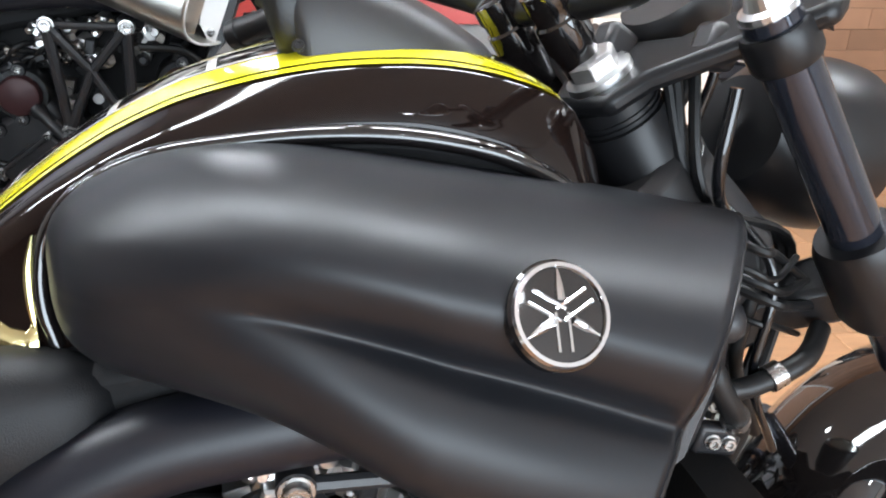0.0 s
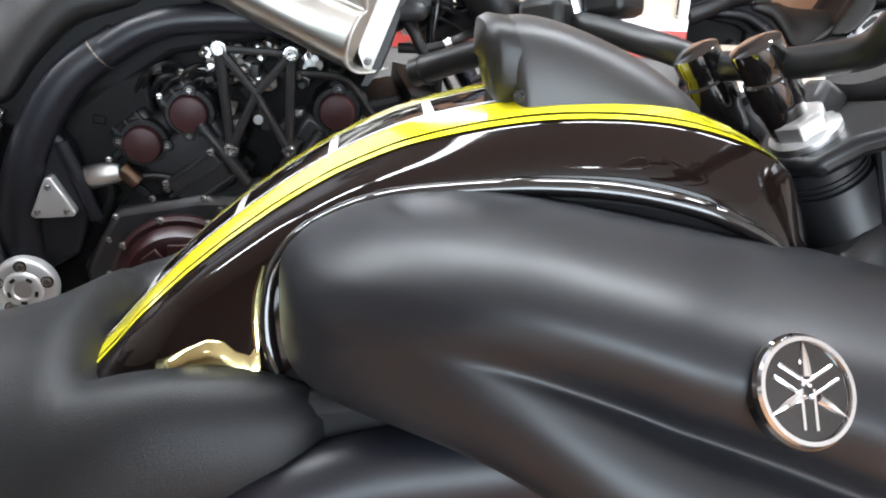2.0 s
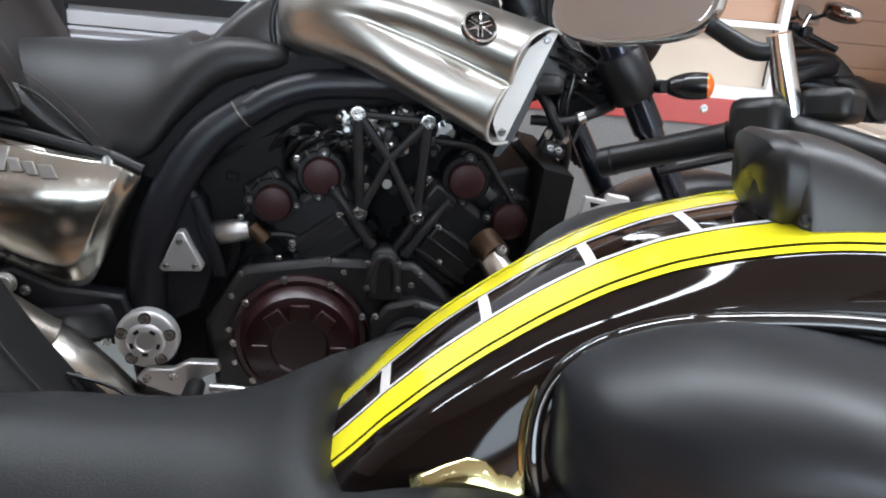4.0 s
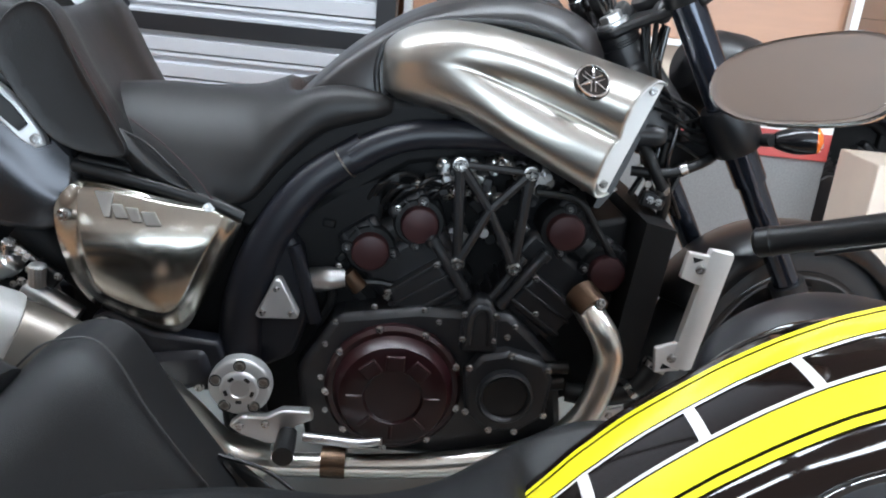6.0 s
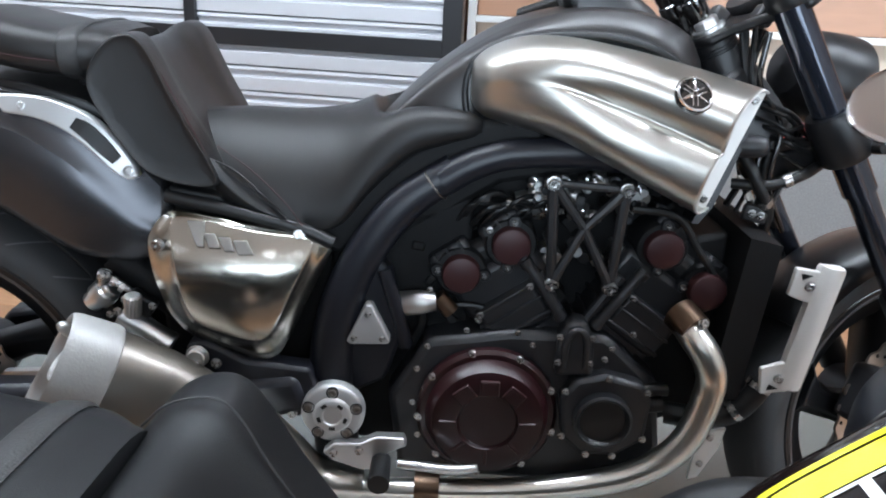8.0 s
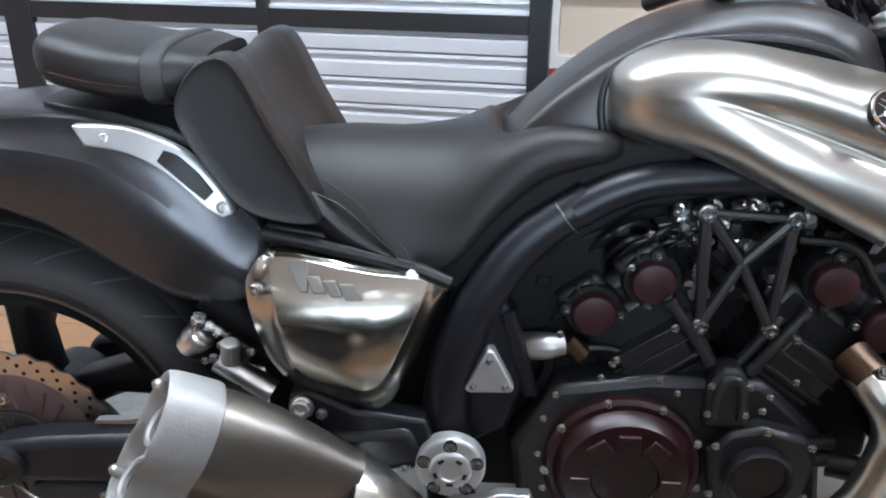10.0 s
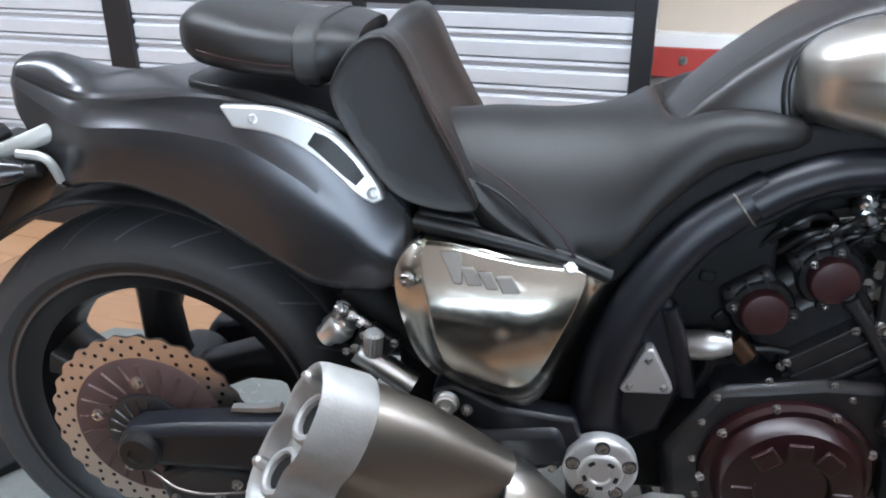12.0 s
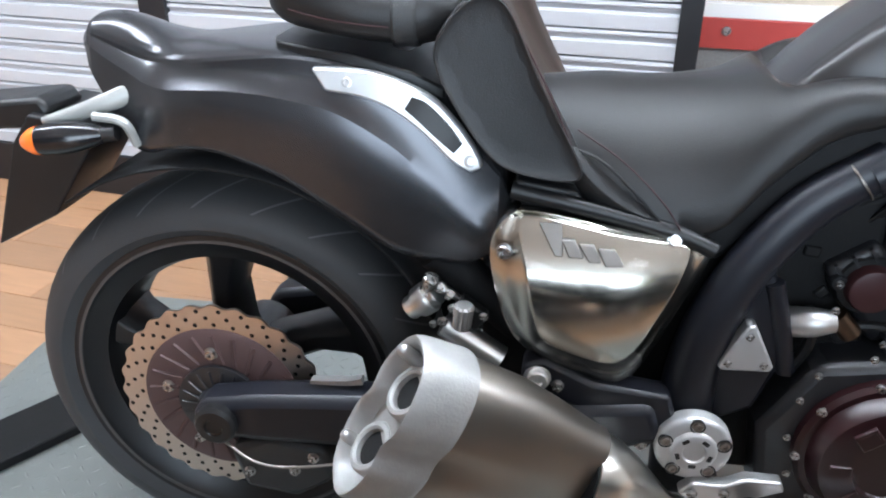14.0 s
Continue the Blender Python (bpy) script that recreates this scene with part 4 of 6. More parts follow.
        tube(bm, [(0.40, side * 0.145, 0.690), (0.50, side * 0.150, 0.672), (0.60, side * 0.15, 0.648), (0.65, side * 0.15, 0.628)], 0.011, 12)
        sr = part("seat_rail", bm, "plastic", parent)
        bolt(sr, (0.600, side * 0.160, 0.643), 0.007, (0, side, 0.3))
        # rear frame casting below the cover
        bm = BM()
        prism(bm, [(0.425, 0.430), (0.428, 0.462), (0.455, 0.472), (0.52, 0.440), (0.62, 0.430), (0.63, 0.40), (0.60, 0.34), (0.57, 0.385), (0.50, 0.40)], side * 0.145, side * 0.185)
        rb = part("rear_bracket", bm, "frame_black", parent, bevel=0.006)
        bolt(rb, (0.447, side * 0.190, 0.448), 0.0145, (0, side, 0), "alu_plate", h=0.012)
        for x, z in ((0.474, 0.435), (0.583, 0.398), (0.590, 0.352)):
            bolt(rb, (x, side * 0.186, z), 0.007, (0, side, 0))


def rear_end(parent, style):
    # plain black blocks added to darken the gaps, for the shaded parts inside
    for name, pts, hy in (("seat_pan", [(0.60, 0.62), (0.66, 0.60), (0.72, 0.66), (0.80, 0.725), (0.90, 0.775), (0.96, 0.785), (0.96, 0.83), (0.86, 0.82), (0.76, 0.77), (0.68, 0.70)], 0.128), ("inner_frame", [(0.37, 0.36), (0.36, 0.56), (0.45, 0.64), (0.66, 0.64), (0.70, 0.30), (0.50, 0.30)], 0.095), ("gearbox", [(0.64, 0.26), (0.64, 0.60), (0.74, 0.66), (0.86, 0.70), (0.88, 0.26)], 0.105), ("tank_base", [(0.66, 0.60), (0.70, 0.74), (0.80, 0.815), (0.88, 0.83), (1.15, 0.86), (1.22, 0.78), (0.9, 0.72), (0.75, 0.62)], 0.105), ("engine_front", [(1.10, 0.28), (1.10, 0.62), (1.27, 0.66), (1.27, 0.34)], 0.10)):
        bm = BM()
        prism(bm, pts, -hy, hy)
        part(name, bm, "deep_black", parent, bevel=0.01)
    c = (-0.024, 0.0, 0.312)
    w = wheel(parent, "rear_tyre", c, 0.327, 0.200, 0.250, True)
    brake_disc(w, (c[0], -0.118, c[2]), 0.163, 1)
    for side in (-1, 1):
        bm = BM()
        A_ = [(-0.03, 0.30), (-0.045, 0.335), (-0.02, 0.358), (0.06, 0.372), (0.20, 0.385), (0.45, 0.40), (0.60, 0.42), (0.62, 0.36), (0.45, 0.31), (0.20, 0.30), (0.05, 0.295)]
        prism(bm, A_, side * 0.135, side * 0.195)
        s = part("swingarm", bm, "frame_black", parent, "satin black swingarm", bevel=0.014)
        bm = BM()
        lathe(bm, [(0.031, 0), (0.031, 0.012), (0.026, 0.017), (0.014, 0.018), (0.012, 0.015), (0.0002, 0.015)], (-0.002, side * 0.193, 0.328), (0, side, 0), 28)
        part("axle_cap", bm, "plastic", s)
        bm = BM()
        prism(bm, [(0.13, 0.388), (0.132, 0.394), (0.185, 0.398), (0.205, 0.404), (0.207, 0.394), (0.18, 0.390)], side * 0.155, side * 0.168)
        part("chain_block", bm, "alu_cast", s)
    # rear caliper, cable
    bm = BM()
    prism(bm, [(0.02, 0.19), (0.00, 0.26), (0.06, 0.29), (0.15, 0.28), (0.16, 0.22), (0.10, 0.18)], -0.175, -0.085)
    cal = part("rear_caliper", bm, "cast_black", parent, "black brake caliper", bevel=0.01)
    for x, z in ((0.03, 0.225), (0.10, 0.235), (0.13, 0.262)):
        bolt(cal, (x, -0.176, z), 0.007)
    bm = BM()
    tube(bm, [(0.00, -0.19, 0.29), (0.05, -0.2, 0.265), (0.11, -0.2, 0.262), (0.2, -0.19, 0.275)], 0.0022, 8, 24)
    part("brake_line", bm, "titan", cal)
    # far caliper seen through the wheel
    bm = BM()
    prism(bm, [(0.06, 0.42), (0.09, 0.47), (0.15, 0.46), (0.17, 0.40), (0.10, 0.37)], 0.10, 0.16)
    part("rear_hub_housing", bm, "cast_black", parent, bevel=0.01)
    # shock reservoir
    bm = BM()
    cyl(bm, (0.318, -0.145, 0.492), (0.396, -0.152, 0.446), 0.0185, None, 28)
    sh = part("shock_reservoir", bm, "alu_plate", parent, "bare metal damper reservoir with knurled knob")
    bm = BM()
    d_ = Vector((0.75, -0.1, 0.65)).normalized()
    lathe(bm, [(0.0155, -0.028), (0.0165, -0.026), (0.0165, -0.012), (0.0215, -0.010), (0.0225, 0.006), (0.021, 0.010), (0.017, 0.012), (0.017, 0.020), (0.012, 0.022), (0.0002, 0.022)], (0.292, -0.145, 0.527), tuple(d_), 32)
    part("damper_body", bm, "alu_plate", sh, "machined damper valve body", angle=35)
    bm = BM()
    lathe(bm, [(0.0105, 0), (0.0105, 0.010), (0.008, 0.012), (0.008, 0.022), (0.011, 0.023), (0.011, 0.034), (0.0085, 0.036), (0.0002, 0.036)], (0.293, -0.150, 0.535), (0.30, -0.25, 0.90), 20)
    part("damper_knob", bm, "bolt", sh, angle=35)
    bm = BM()
    lathe(bm, [(0.009, 0), (0.009, 0.008), (0.006, 0.009), (0.006, 0.016), (0.0002, 0.016)], (0.281, -0.148, 0.516), (-0.75, -0.3, -0.5), 8)
    part("banjo_bolt", bm, "bolt", sh, smooth=False)
    bm = BM()
    tube(bm, [(0.302, -0.152, 0.556), (0.320, -0.154, 0.548), (0.338, -0.15, 0.534), (0.352, -0.142, 0.515)], [0.0055, 0.0062, 0.005, 0.006], 10, 20)
    part("oil_line", bm, "bolt", sh)
    for x, z in ((0.314, 0.551), (0.326, 0.542)):
        bm = BM()
        lathe(bm, [(0.0085, -0.004), (0.0085, 0.004)], (x, -0.154, z), (0.8, 0, -0.55), 6)
        part("line_nut", bm, "bolt", sh, smooth=False)
    bm = BM()
    n = 28
    rows = [[Vector((0.346, -0.170, 0.520)) + Vector((0.10, -0.10, 0.99)) * h + (Vector((1, 0, -0.1)) * math.cos(a) + Vector((0, 1, 0.1)) * math.sin(a)) * (r + (0.0012 if k % 2 else 0)) for k, a in enumerate(2 * math.pi * q / n for q in range(n))] for h, r in ((-0.019, 0.008), (-0.018, 0.0115), (0.015, 0.0125), (0.018, 0.0095))]
    loft(bm, rows)
    part("knurled_knob", bm, "alu_cast", sh, smooth=False)
    bm = BM()
    obbox(bm, (0.352, -0.150, 0.515), (0.045, 0.02, 0.03), rot("Y", 35))
    part("valve_block", bm, "plastic", sh, bevel=0.004)
    for x, z, r in ((0.318, 0.503, 0.006), (0.331, 0.524, 0.0055), (0.372, 0.515, 0.005), (0.305, 0.498, 0.0045)):
        bolt(sh, (x, -0.160, z), r)
    bm = BM()
    cyl(bm, (0.30, -0.10, 0.58), (0.42, -0.09, 0.47), 0.03)
    part("damper_tube", bm, "deep_black", sh)
    # muffler: an oval can with a slanted twin-outlet end
    up_c, low_c, front = Vector((0.285, -0.298, 0.500)), Vector((0.226, -0.302, 0.395)), Vector((0.506, -0.236, 0.338))
    mid = (up_c + low_c) / 2
    e1 = (up_c - low_c).normalized()
    gap = (up_c - low_c).length / 2
    view = Vector((-0.156, 0.779, -0.608))
    s_ = view.cross(e1).normalized()
    if s_.x > 0:
        s_ = -s_
    n_ = (s_ * 0.80 - view * 0.60).normalized()
    e2 = n_.cross(e1).normalized()
    ax = (front - mid).normalized()
    L = (front - mid).length

    def outline(scale, n=56, waist=1.0, blend=0.0):
        """A figure of two round lobes with a soft waist, in the slanted plane."""
        r = 0.060
        pts = []
        for k in range(n):
            a = 2 * math.pi * k / n
            c_, d_ = math.cos(a), math.sin(a)
            u = (gap + r) * d_
            w = r * 1.06 * math.copysign(abs(c_) ** 0.72, c_) * (1 - 0.20 * waist * math.exp(-(u / 0.024) ** 2))
            pts.append((w * scale, u * scale))
        return pts

    def ring(pts, along, squeeze=1.0, turn=0.0):
        q = mid + ax * along
        n2 = n_ * (1 - turn) - ax * turn
        f2 = n2.cross(e1).normalized()
        return [q + f2 * w * squeeze + e1 * u * squeeze for w, u in pts]

    O = outline(1.0)
    bm = BM()
    loft(bm, [ring(outline(0.93, waist=0.9), 0.045, 1.0, 0.0), ring(outline(0.945, waist=0.7), 0.085, 1.0, 0.0), ring(outline(0.955, waist=0.3), 0.15, 0.93, 0.3), ring(outline(0.95, waist=0.0), 0.20, 0.83, 0.7), ring(outline(0.95, waist=0.0), L * 0.95, 0.66, 1.0), ring(outline(0.95, waist=0.0), L, 0.645, 1.0), ring(outline(0.90, waist=0.0), L + 0.002, 0.60, 1.0)])
    mf = part("muffler", bm, "titan", parent, "grey titanium muffler with twin outlets")
    bm = BM()
    loft(bm, [ring(outline(0.95, waist=0.8), 0.072, 1.0), ring(outline(0.99, waist=0.8), 0.070, 1.0), ring(outline(1.008), 0.064, 1.0), ring(outline(1.012), 0.020, 1.0), ring(outline(1.008), 0.010, 1.0), ring(outline(0.995), 0.003, 1.0), ring(outline(0.975), 0.0, 1.0), ring(outline(0.94), 0.001, 1.0), ring(outline(0.90), 0.006, 1.0),
              ring(outline(0.87), 0.018, 1.0), ring(outline(0.82), 0.026, 1.0), ring(outline(0.50), 0.028, 1.0), ring(outline(0.05), 0.028, 1.0)])
    cap = part("end_cap", bm, "alu_rough", mf, "cast aluminium end cap", angle=50)
    for c0 in (up_c, low_c):
        q = c0 + ax * 0.022 - e1 * (0.012 if c0 is up_c else -0.010)
        bm = BM()
        lathe(bm, [(0.036, -0.010), (0.035, 0.004), (0.032, 0.008), (0.027, 0.009), (0.024, 0.006), (0.022, -0.012)], q, tuple(n_), 32, caps=False)
        part("outlet_ring", bm, "alu_rough", cap)
        # flat black disc across the outlet, painted as the shade inside the pipe
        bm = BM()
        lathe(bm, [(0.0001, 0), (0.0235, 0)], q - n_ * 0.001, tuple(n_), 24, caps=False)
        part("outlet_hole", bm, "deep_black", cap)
        bm = BM()
        q2 = c0 + ax * 0.018 - e2 * math.copysign(0.030, e2.x) + e1 * (0.016 if c0 is up_c else -0.016)
        tube(bm, [q2 - n_ * 0.01, q2 + n_ * 0.022, q2 + n_ * 0.030], [0.0085, 0.0085, 0.004], 12)
        part("stud", bm, "alu_cast", cap)
    # dark joint, then the link pipe
    bm = BM()
    tube(bm, [front - ax * 0.001, front + ax * 0.006], 0.056, 28)
    part("joint", bm, "deep_black", mf)
    bm = BM()
    tube(bm, [front + ax * 0.004, front + ax * 0.03, (0.570, -0.212, 0.288), (0.625, -0.195, 0.238), (0.70, -0.185, 0.220)], [0.060, 0.058, 0.050, 0.038, 0.030], 28, 40)
    part("link_pipe", bm, "pipe_steel", mf, "brushed link pipe")
    bolt(mf, (0.528, -0.250, 0.393), 0.007, (0.2, -0.6, 0.75))


def engine(parent, style):
    bm = BM()
    prism(bm, [(0.76, 0.24), (1.15, 0.22), (1.19, 0.30), (1.17, 0.42), (1.08, 0.50), (0.93, 0.50), (0.80, 0.48), (0.74, 0.38)], -0.165, 0.165)
    part("crankcase", bm, "cast_black", parent, "black cast crankcase", bevel=0.012)
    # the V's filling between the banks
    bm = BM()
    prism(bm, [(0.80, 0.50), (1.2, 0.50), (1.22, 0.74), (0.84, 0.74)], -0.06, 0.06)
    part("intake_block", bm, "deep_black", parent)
    for s, cx in ((-1, 1.035), (1, 1.025)):
        m = rot("Y", 35 * s)
        base = Vector((cx + 0.05 * s, 0, 0.46))
        d = m @ Vector((0, 0, 1))
        bm = BM()
        obbox(bm, base + d * 0.05, (0.115, 0.27, 0.10), m)
        cb = part("cylinder", bm, "cast_black", parent, "black finned cylinder", bevel=0.008)
        for k in range(4):
            bm = BM()
            obbox(bm, base + d * (0.015 + 0.024 * k), (0.128, 0.285, 0.006), m)
            part("fin", bm, "cast_black", cb)
        bm = BM()
        obbox(bm, base + d * 0.13, (0.15, 0.255, 0.07), m)
        hd = part("cylinder_head", bm, "cast_black", parent, "black cylinder head", bevel=0.012)
        bm = BM()
        obbox(bm, base + d * 0.182, (0.13, 0.24, 0.05), m)
        part("cam_cover", bm, "plastic", hd, bevel=0.018)
        for q in (base + d * 0.10 + m @ Vector((0.06, -0.14, 0)), base + d * 0.10 + m @ Vector((-0.06, -0.14, 0))):
            bolt(hd, q, 0.005)
        tb = BM()
        tube(tb, [base + m @ Vector((0.055 * -s, -0.142, 0.01)), base + m @ Vector((0.06 * -s, -0.142, 0.12))], 0.008, 8)
        part("oil_pipe", tb, "cast_black", cb)
    # jackets of the two banks, with ledges, studs and a side pipe
    for s, qx, qz in ((-1, 0.935, 0.522), (1, 1.135, 0.510)):
        m = rot("Y", 35 * s)
        q = Vector((qx, -0.118, qz))
        bm = BM()
        obbox(bm, q, (0.098, 0.060, 0.066), m)
        jk = part("cylinder_jacket", bm, "cast_black", parent, "black cylinder jacket with ledges", bevel=0.006)
        for h, w, t_ in ((0.030, 0.106, 0.007), (0.006, 0.102, 0.004), (-0.022, 0.104, 0.006)):
            bm = BM()
            obbox(bm, q + m @ Vector((0, -0.004, h)), (w, 0.060, t_), m)
            part("ledge", bm, "cast_black", jk, bevel=0.0015)
        for dx in (-0.045, 0.045):
            bolt(jk, q + m @ Vector((dx, -0.036, 0.031)), 0.0048)
        bm = BM()
        tube(bm, [q + m @ Vector((-0.058 * s, -0.024, 0.075)), q + m @ Vector((-0.060 * s, -0.030, 0.02)), q + m @ Vector((-0.058 * s, -0.030, -0.045))], 0.0085, 12, 16)
        sp = part("side_pipe", bm, "brace_grey", jk, "dark grey pipe along the cylinder")
        for h in (0.066, -0.036):
            bm = BM()
            lathe(bm, [(0.0115, -0.006), (0.0115, 0.006)], q + m @ Vector((-0.058 * s, -0.027, h)), tuple(m @ Vector((0, 0, 1))), 16)
            part("pipe_collar", bm, "cast_black", sp)
    # dark cables and plugs over the rear bank
    rnd = random.Random(21)
    for k in range(9):
        x0, z0 = 0.865 + 0.013 * k, 0.690 + 0.010 * math.sin(k * 1.7)
        bm = BM()
        tube(bm, [(x0 - 0.03, -0.100, z0 - 0.035), (x0 - 0.008, -0.118 - 0.004 * (k % 3), z0), (x0 + 0.022, -0.112, z0 + 0.008 * (k % 2)), (x0 + 0.05, -0.09, z0 - 0.012)], rnd.uniform(0.003, 0.0055), 8, 20)
        cb_ = part("engine_cable", bm, "plastic", parent)
        if k % 3 == 1:
            bm = BM()
            obbox(bm, (x0, -0.120, z0 + 0.001), (0.016, 0.012, 0.011), rot("Y", rnd.uniform(-40, 20)))
            part("plug", bm, rnd.choice(["titan", "plastic"]), cb_, bevel=0.002)
    # maroon caps on the cam ends
    for x, z in ((0.847, 0.582), (0.922, 0.632), (1.157, 0.637), (1.234, 0.572)):
        bm = BM()
        lathe(bm, [(0.042, -0.05), (0.042, 0.0), (0.038, 0.006)], (x, -0.122, z), (0, -1, 0), 28)
        hs = part("cam_housing", bm, "plastic", parent, "black cam end housing")
        bm = BM()
        lathe(bm, [(0.0305, 0.0), (0.0305, 0.014), (0.028, 0.019), (0.0245, 0.0205), (0.0002, 0.021)], (x, -0.126, z), (0, -1, 0), 36)
        part("cam_cap", bm, "maroon", hs, "round dark red cam cap")
        for a in (70, 250) if x < 1.2 and x > 0.86 else (160, 340):
            a = radians(a + 15)
            q = Vector((x + math.cos(a) * 0.037, -0.128, z + math.sin(a) * 0.037))
            bm = BM()
            lathe(bm, [(0.0105, -0.02), (0.0105, 0.002), (0.009, 0.005)], q, (0, -1, 0), 16)
            part("bolt_boss", bm, "cast_black", hs)
            bolt(hs, q + Vector((0, -0.004, 0)), 0.0050)
        lean = 35 if x > 1.0 else -35
        bm = BM()
        obbox(bm, Vector((x, -0.100, z)) + rot("Y", lean) @ Vector((0, 0, 0.026)), (0.070, 0.050, 0.040), rot("Y", lean))
        part("cam_hood", bm, "cast_black", hs, "ribbed black casting over the cam end", bevel=0.008)
        for k in (-1, 0, 1):
            bm = BM()
            obbox(bm, Vector((x, -0.126, z)) + rot("Y", lean) @ Vector((0.022 * k, 0, 0.036)), (0.004, 0.006, 0.020), rot("Y", lean))
            part("hood_rib", bm, "cast_black", hs)
    # clutch cover
    c = (0.899, -0.165, 0.362)
    bm = BM()
    lathe(bm, [(0.112, -0.03), (0.112, 0.012), (0.106, 0.018), (0.098, 0.018), (0.094, 0.03), (0.087, 0.040), (0.072, 0.044), (0.048, 0.044), (0.045, 0.038), (0.0002, 0.037)], c, (0, -1, 0), 56)
    cc = part("clutch_cover", bm, "maroon_dark", parent, "dark red round clutch cover with raised ribs")
    for k in range(3):
        a = radians(90 + (k - 1) * 38)
        m = rot("Y", 90 - math.degrees(a))
        bm = BM()
        obbox(bm, Vector(c) + Vector((math.cos(a) * 0.062, -0.045, math.sin(a) * 0.062)), (0.030, 0.007, 0.026), m)
        rb = part("rib", bm, "maroon_rib", cc, bevel=0.002)
        bm = BM()
        obbox(bm, Vector(c) + Vector((math.cos(a) * 0.062, -0.0475, math.sin(a) * 0.062)), (0.022, 0.003, 0.018), m)
        part("rib_inset", bm, "maroon_dark", rb)
    for k in range(5):
        a = radians(180 + k * 45)
        bm = BM()
        tube(bm, [Vector(c) + Vector((math.cos(a) * r_, -0.044, math.sin(a) * r_)) for r_ in (0.050, 0.075)], 0.003, 6)
        part("rib", bm, "maroon_rib", cc)
    for k in range(9):
        a = radians(65 + 40 * k)
        bolt(cc, (c[0] + math.cos(a) * 0.109, c[1] - 0.014, c[2] + math.sin(a) * 0.109), 0.0056)
    # timing cover
    bm = BM()
    prism(bm, [(1.020, 0.33), (1.012, 0.40), (1.035, 0.435), (1.08, 0.445), (1.14, 0.430), (1.158, 0.40), (1.153, 0.33), (1.11, 0.30), (1.055, 0.30)], -0.192, -0.15)
    tc = part("timing_cover", bm, "cast_black", parent, "black timing cover", bevel=0.008)
    bm = BM()
    lathe(bm, [(0.046, 0), (0.046, 0.016), (0.042, 0.019), (0.038, 0.016), (0.036, 0.010), (0.0002, 0.010)], (1.080, -0.192, 0.371), (0, -1, 0), 36)
    part("round_cap", bm, "satin_black", tc)
    for x, z in ((1.019, 0.415), (1.020, 0.335), (1.062, 0.303), (1.105, 0.302), (1.148, 0.418), (1.150, 0.335), (1.085, 0.440)):
        bolt(tc, (x, -0.192, z), 0.0048)
    # water pump neck above
    bm = BM()
    prism(bm, [(1.00, 0.435), (1.002, 0.500), (1.015, 0.526), (1.030, 0.532), (1.045, 0.526), (1.058, 0.500), (1.062, 0.435)], -0.182, -0.14)
    wp = part("pump_housing", bm, "cast_black", parent, "black pump housing", bevel=0.01)
    bm = BM()
    tube(bm, [(1.012, -0.181, 0.452), (1.013, -0.184, 0.490), (1.020, -0.185, 0.512), (1.030, -0.185, 0.517), (1.040, -0.185, 0.512), (1.047, -0.184, 0.490), (1.048, -0.181, 0.452)], 0.006, 10, 30)
    part("arched_rib", bm, "cast_black", wp)
    for x, z in ((1.003, 0.505), (1.053, 0.505), (1.003, 0.462), (1.053, 0.462), (1.075, 0.47)):
        bolt(wp, (x, -0.186, z), 0.0045)
    for (x0, z0), (x1, z1), r in (((1.13, 0.41), (1.185, 0.412), 0.011), ((1.12, 0.38), (1.18, 0.385), 0.013), ((1.13, 0.345), (1.16, 0.345), 0.008)):
        bm = BM()
        tube(bm, [(x0, -0.17, z0), (x1, -0.165, z1)], r, 12)
        part("hose_stub", bm, "plastic", wp)
    # brace with a crossed web
    bm = BM()
    P4 = {"tl": (0.976, 0.737), "tr": (1.086, 0.731), "bl": (0.986, 0.577), "br": (1.078, 0.575)}
    mid = (1.029, 0.668)
    tube(bm, [(P4["tl"][0], -0.146, P4["tl"][1]), (P4["tr"][0], -0.146, P4["tr"][1])], 0.006, 8)
    br = part("engine_brace", bm, "brace_grey", parent, "black crossed engine brace with four bolts")
    for a, b in (("tl", "bl"), ("tr", "br")):
        bm = BM()
        tube(bm, [(P4[a][0], -0.146, P4[a][1]), (P4[b][0], -0.146, P4[b][1])], [0.009, 0.008], 8)
        part("brace_leg", bm, "brace_grey", br)
    for a in P4.values():
        bm = BM()
        tube(bm, [(a[0], -0.147, a[1]), (mid[0], -0.147, mid[1])], [0.0085, 0.007], 8)
        part("brace_arm", bm, "brace_grey", br)
        bm = BM()
        lathe(bm, [(0.013, 0), (0.013, 0.013), (0.011, 0.015)], (a[0], -0.138, a[1]), (0, -1, 0), 16)
        part("brace_boss", bm, "brace_grey", br)
        bolt(br, (a[0], -0.152, a[1]), 0.0095)
    # throttle bodies and fittings behind the brace
    rnd = random.Random(4)
    for k in range(26):
        x, z = rnd.uniform(0.93, 1.13), rnd.choice([rnd.uniform(0.685, 0.735), rnd.uniform(0.60, 0.64)])
        bm = BM()
        if k % 3:
            cyl(bm, (x, -0.06, z), (x, -0.095 - rnd.random() * 0.02, z), rnd.uniform(0.005, 0.013), None, 10)
        else:
            obbox(bm, (x, -0.085, z), (rnd.uniform(0.012, 0.03), 0.03, rnd.uniform(0.008, 0.02)), rot("Y", rnd.uniform(-40, 40)))
        part("throttle_fitting", bm, rnd.choice(["alu_cast", "bolt", "alu_cast", "plastic", "titan"]), parent, bevel=0.001)
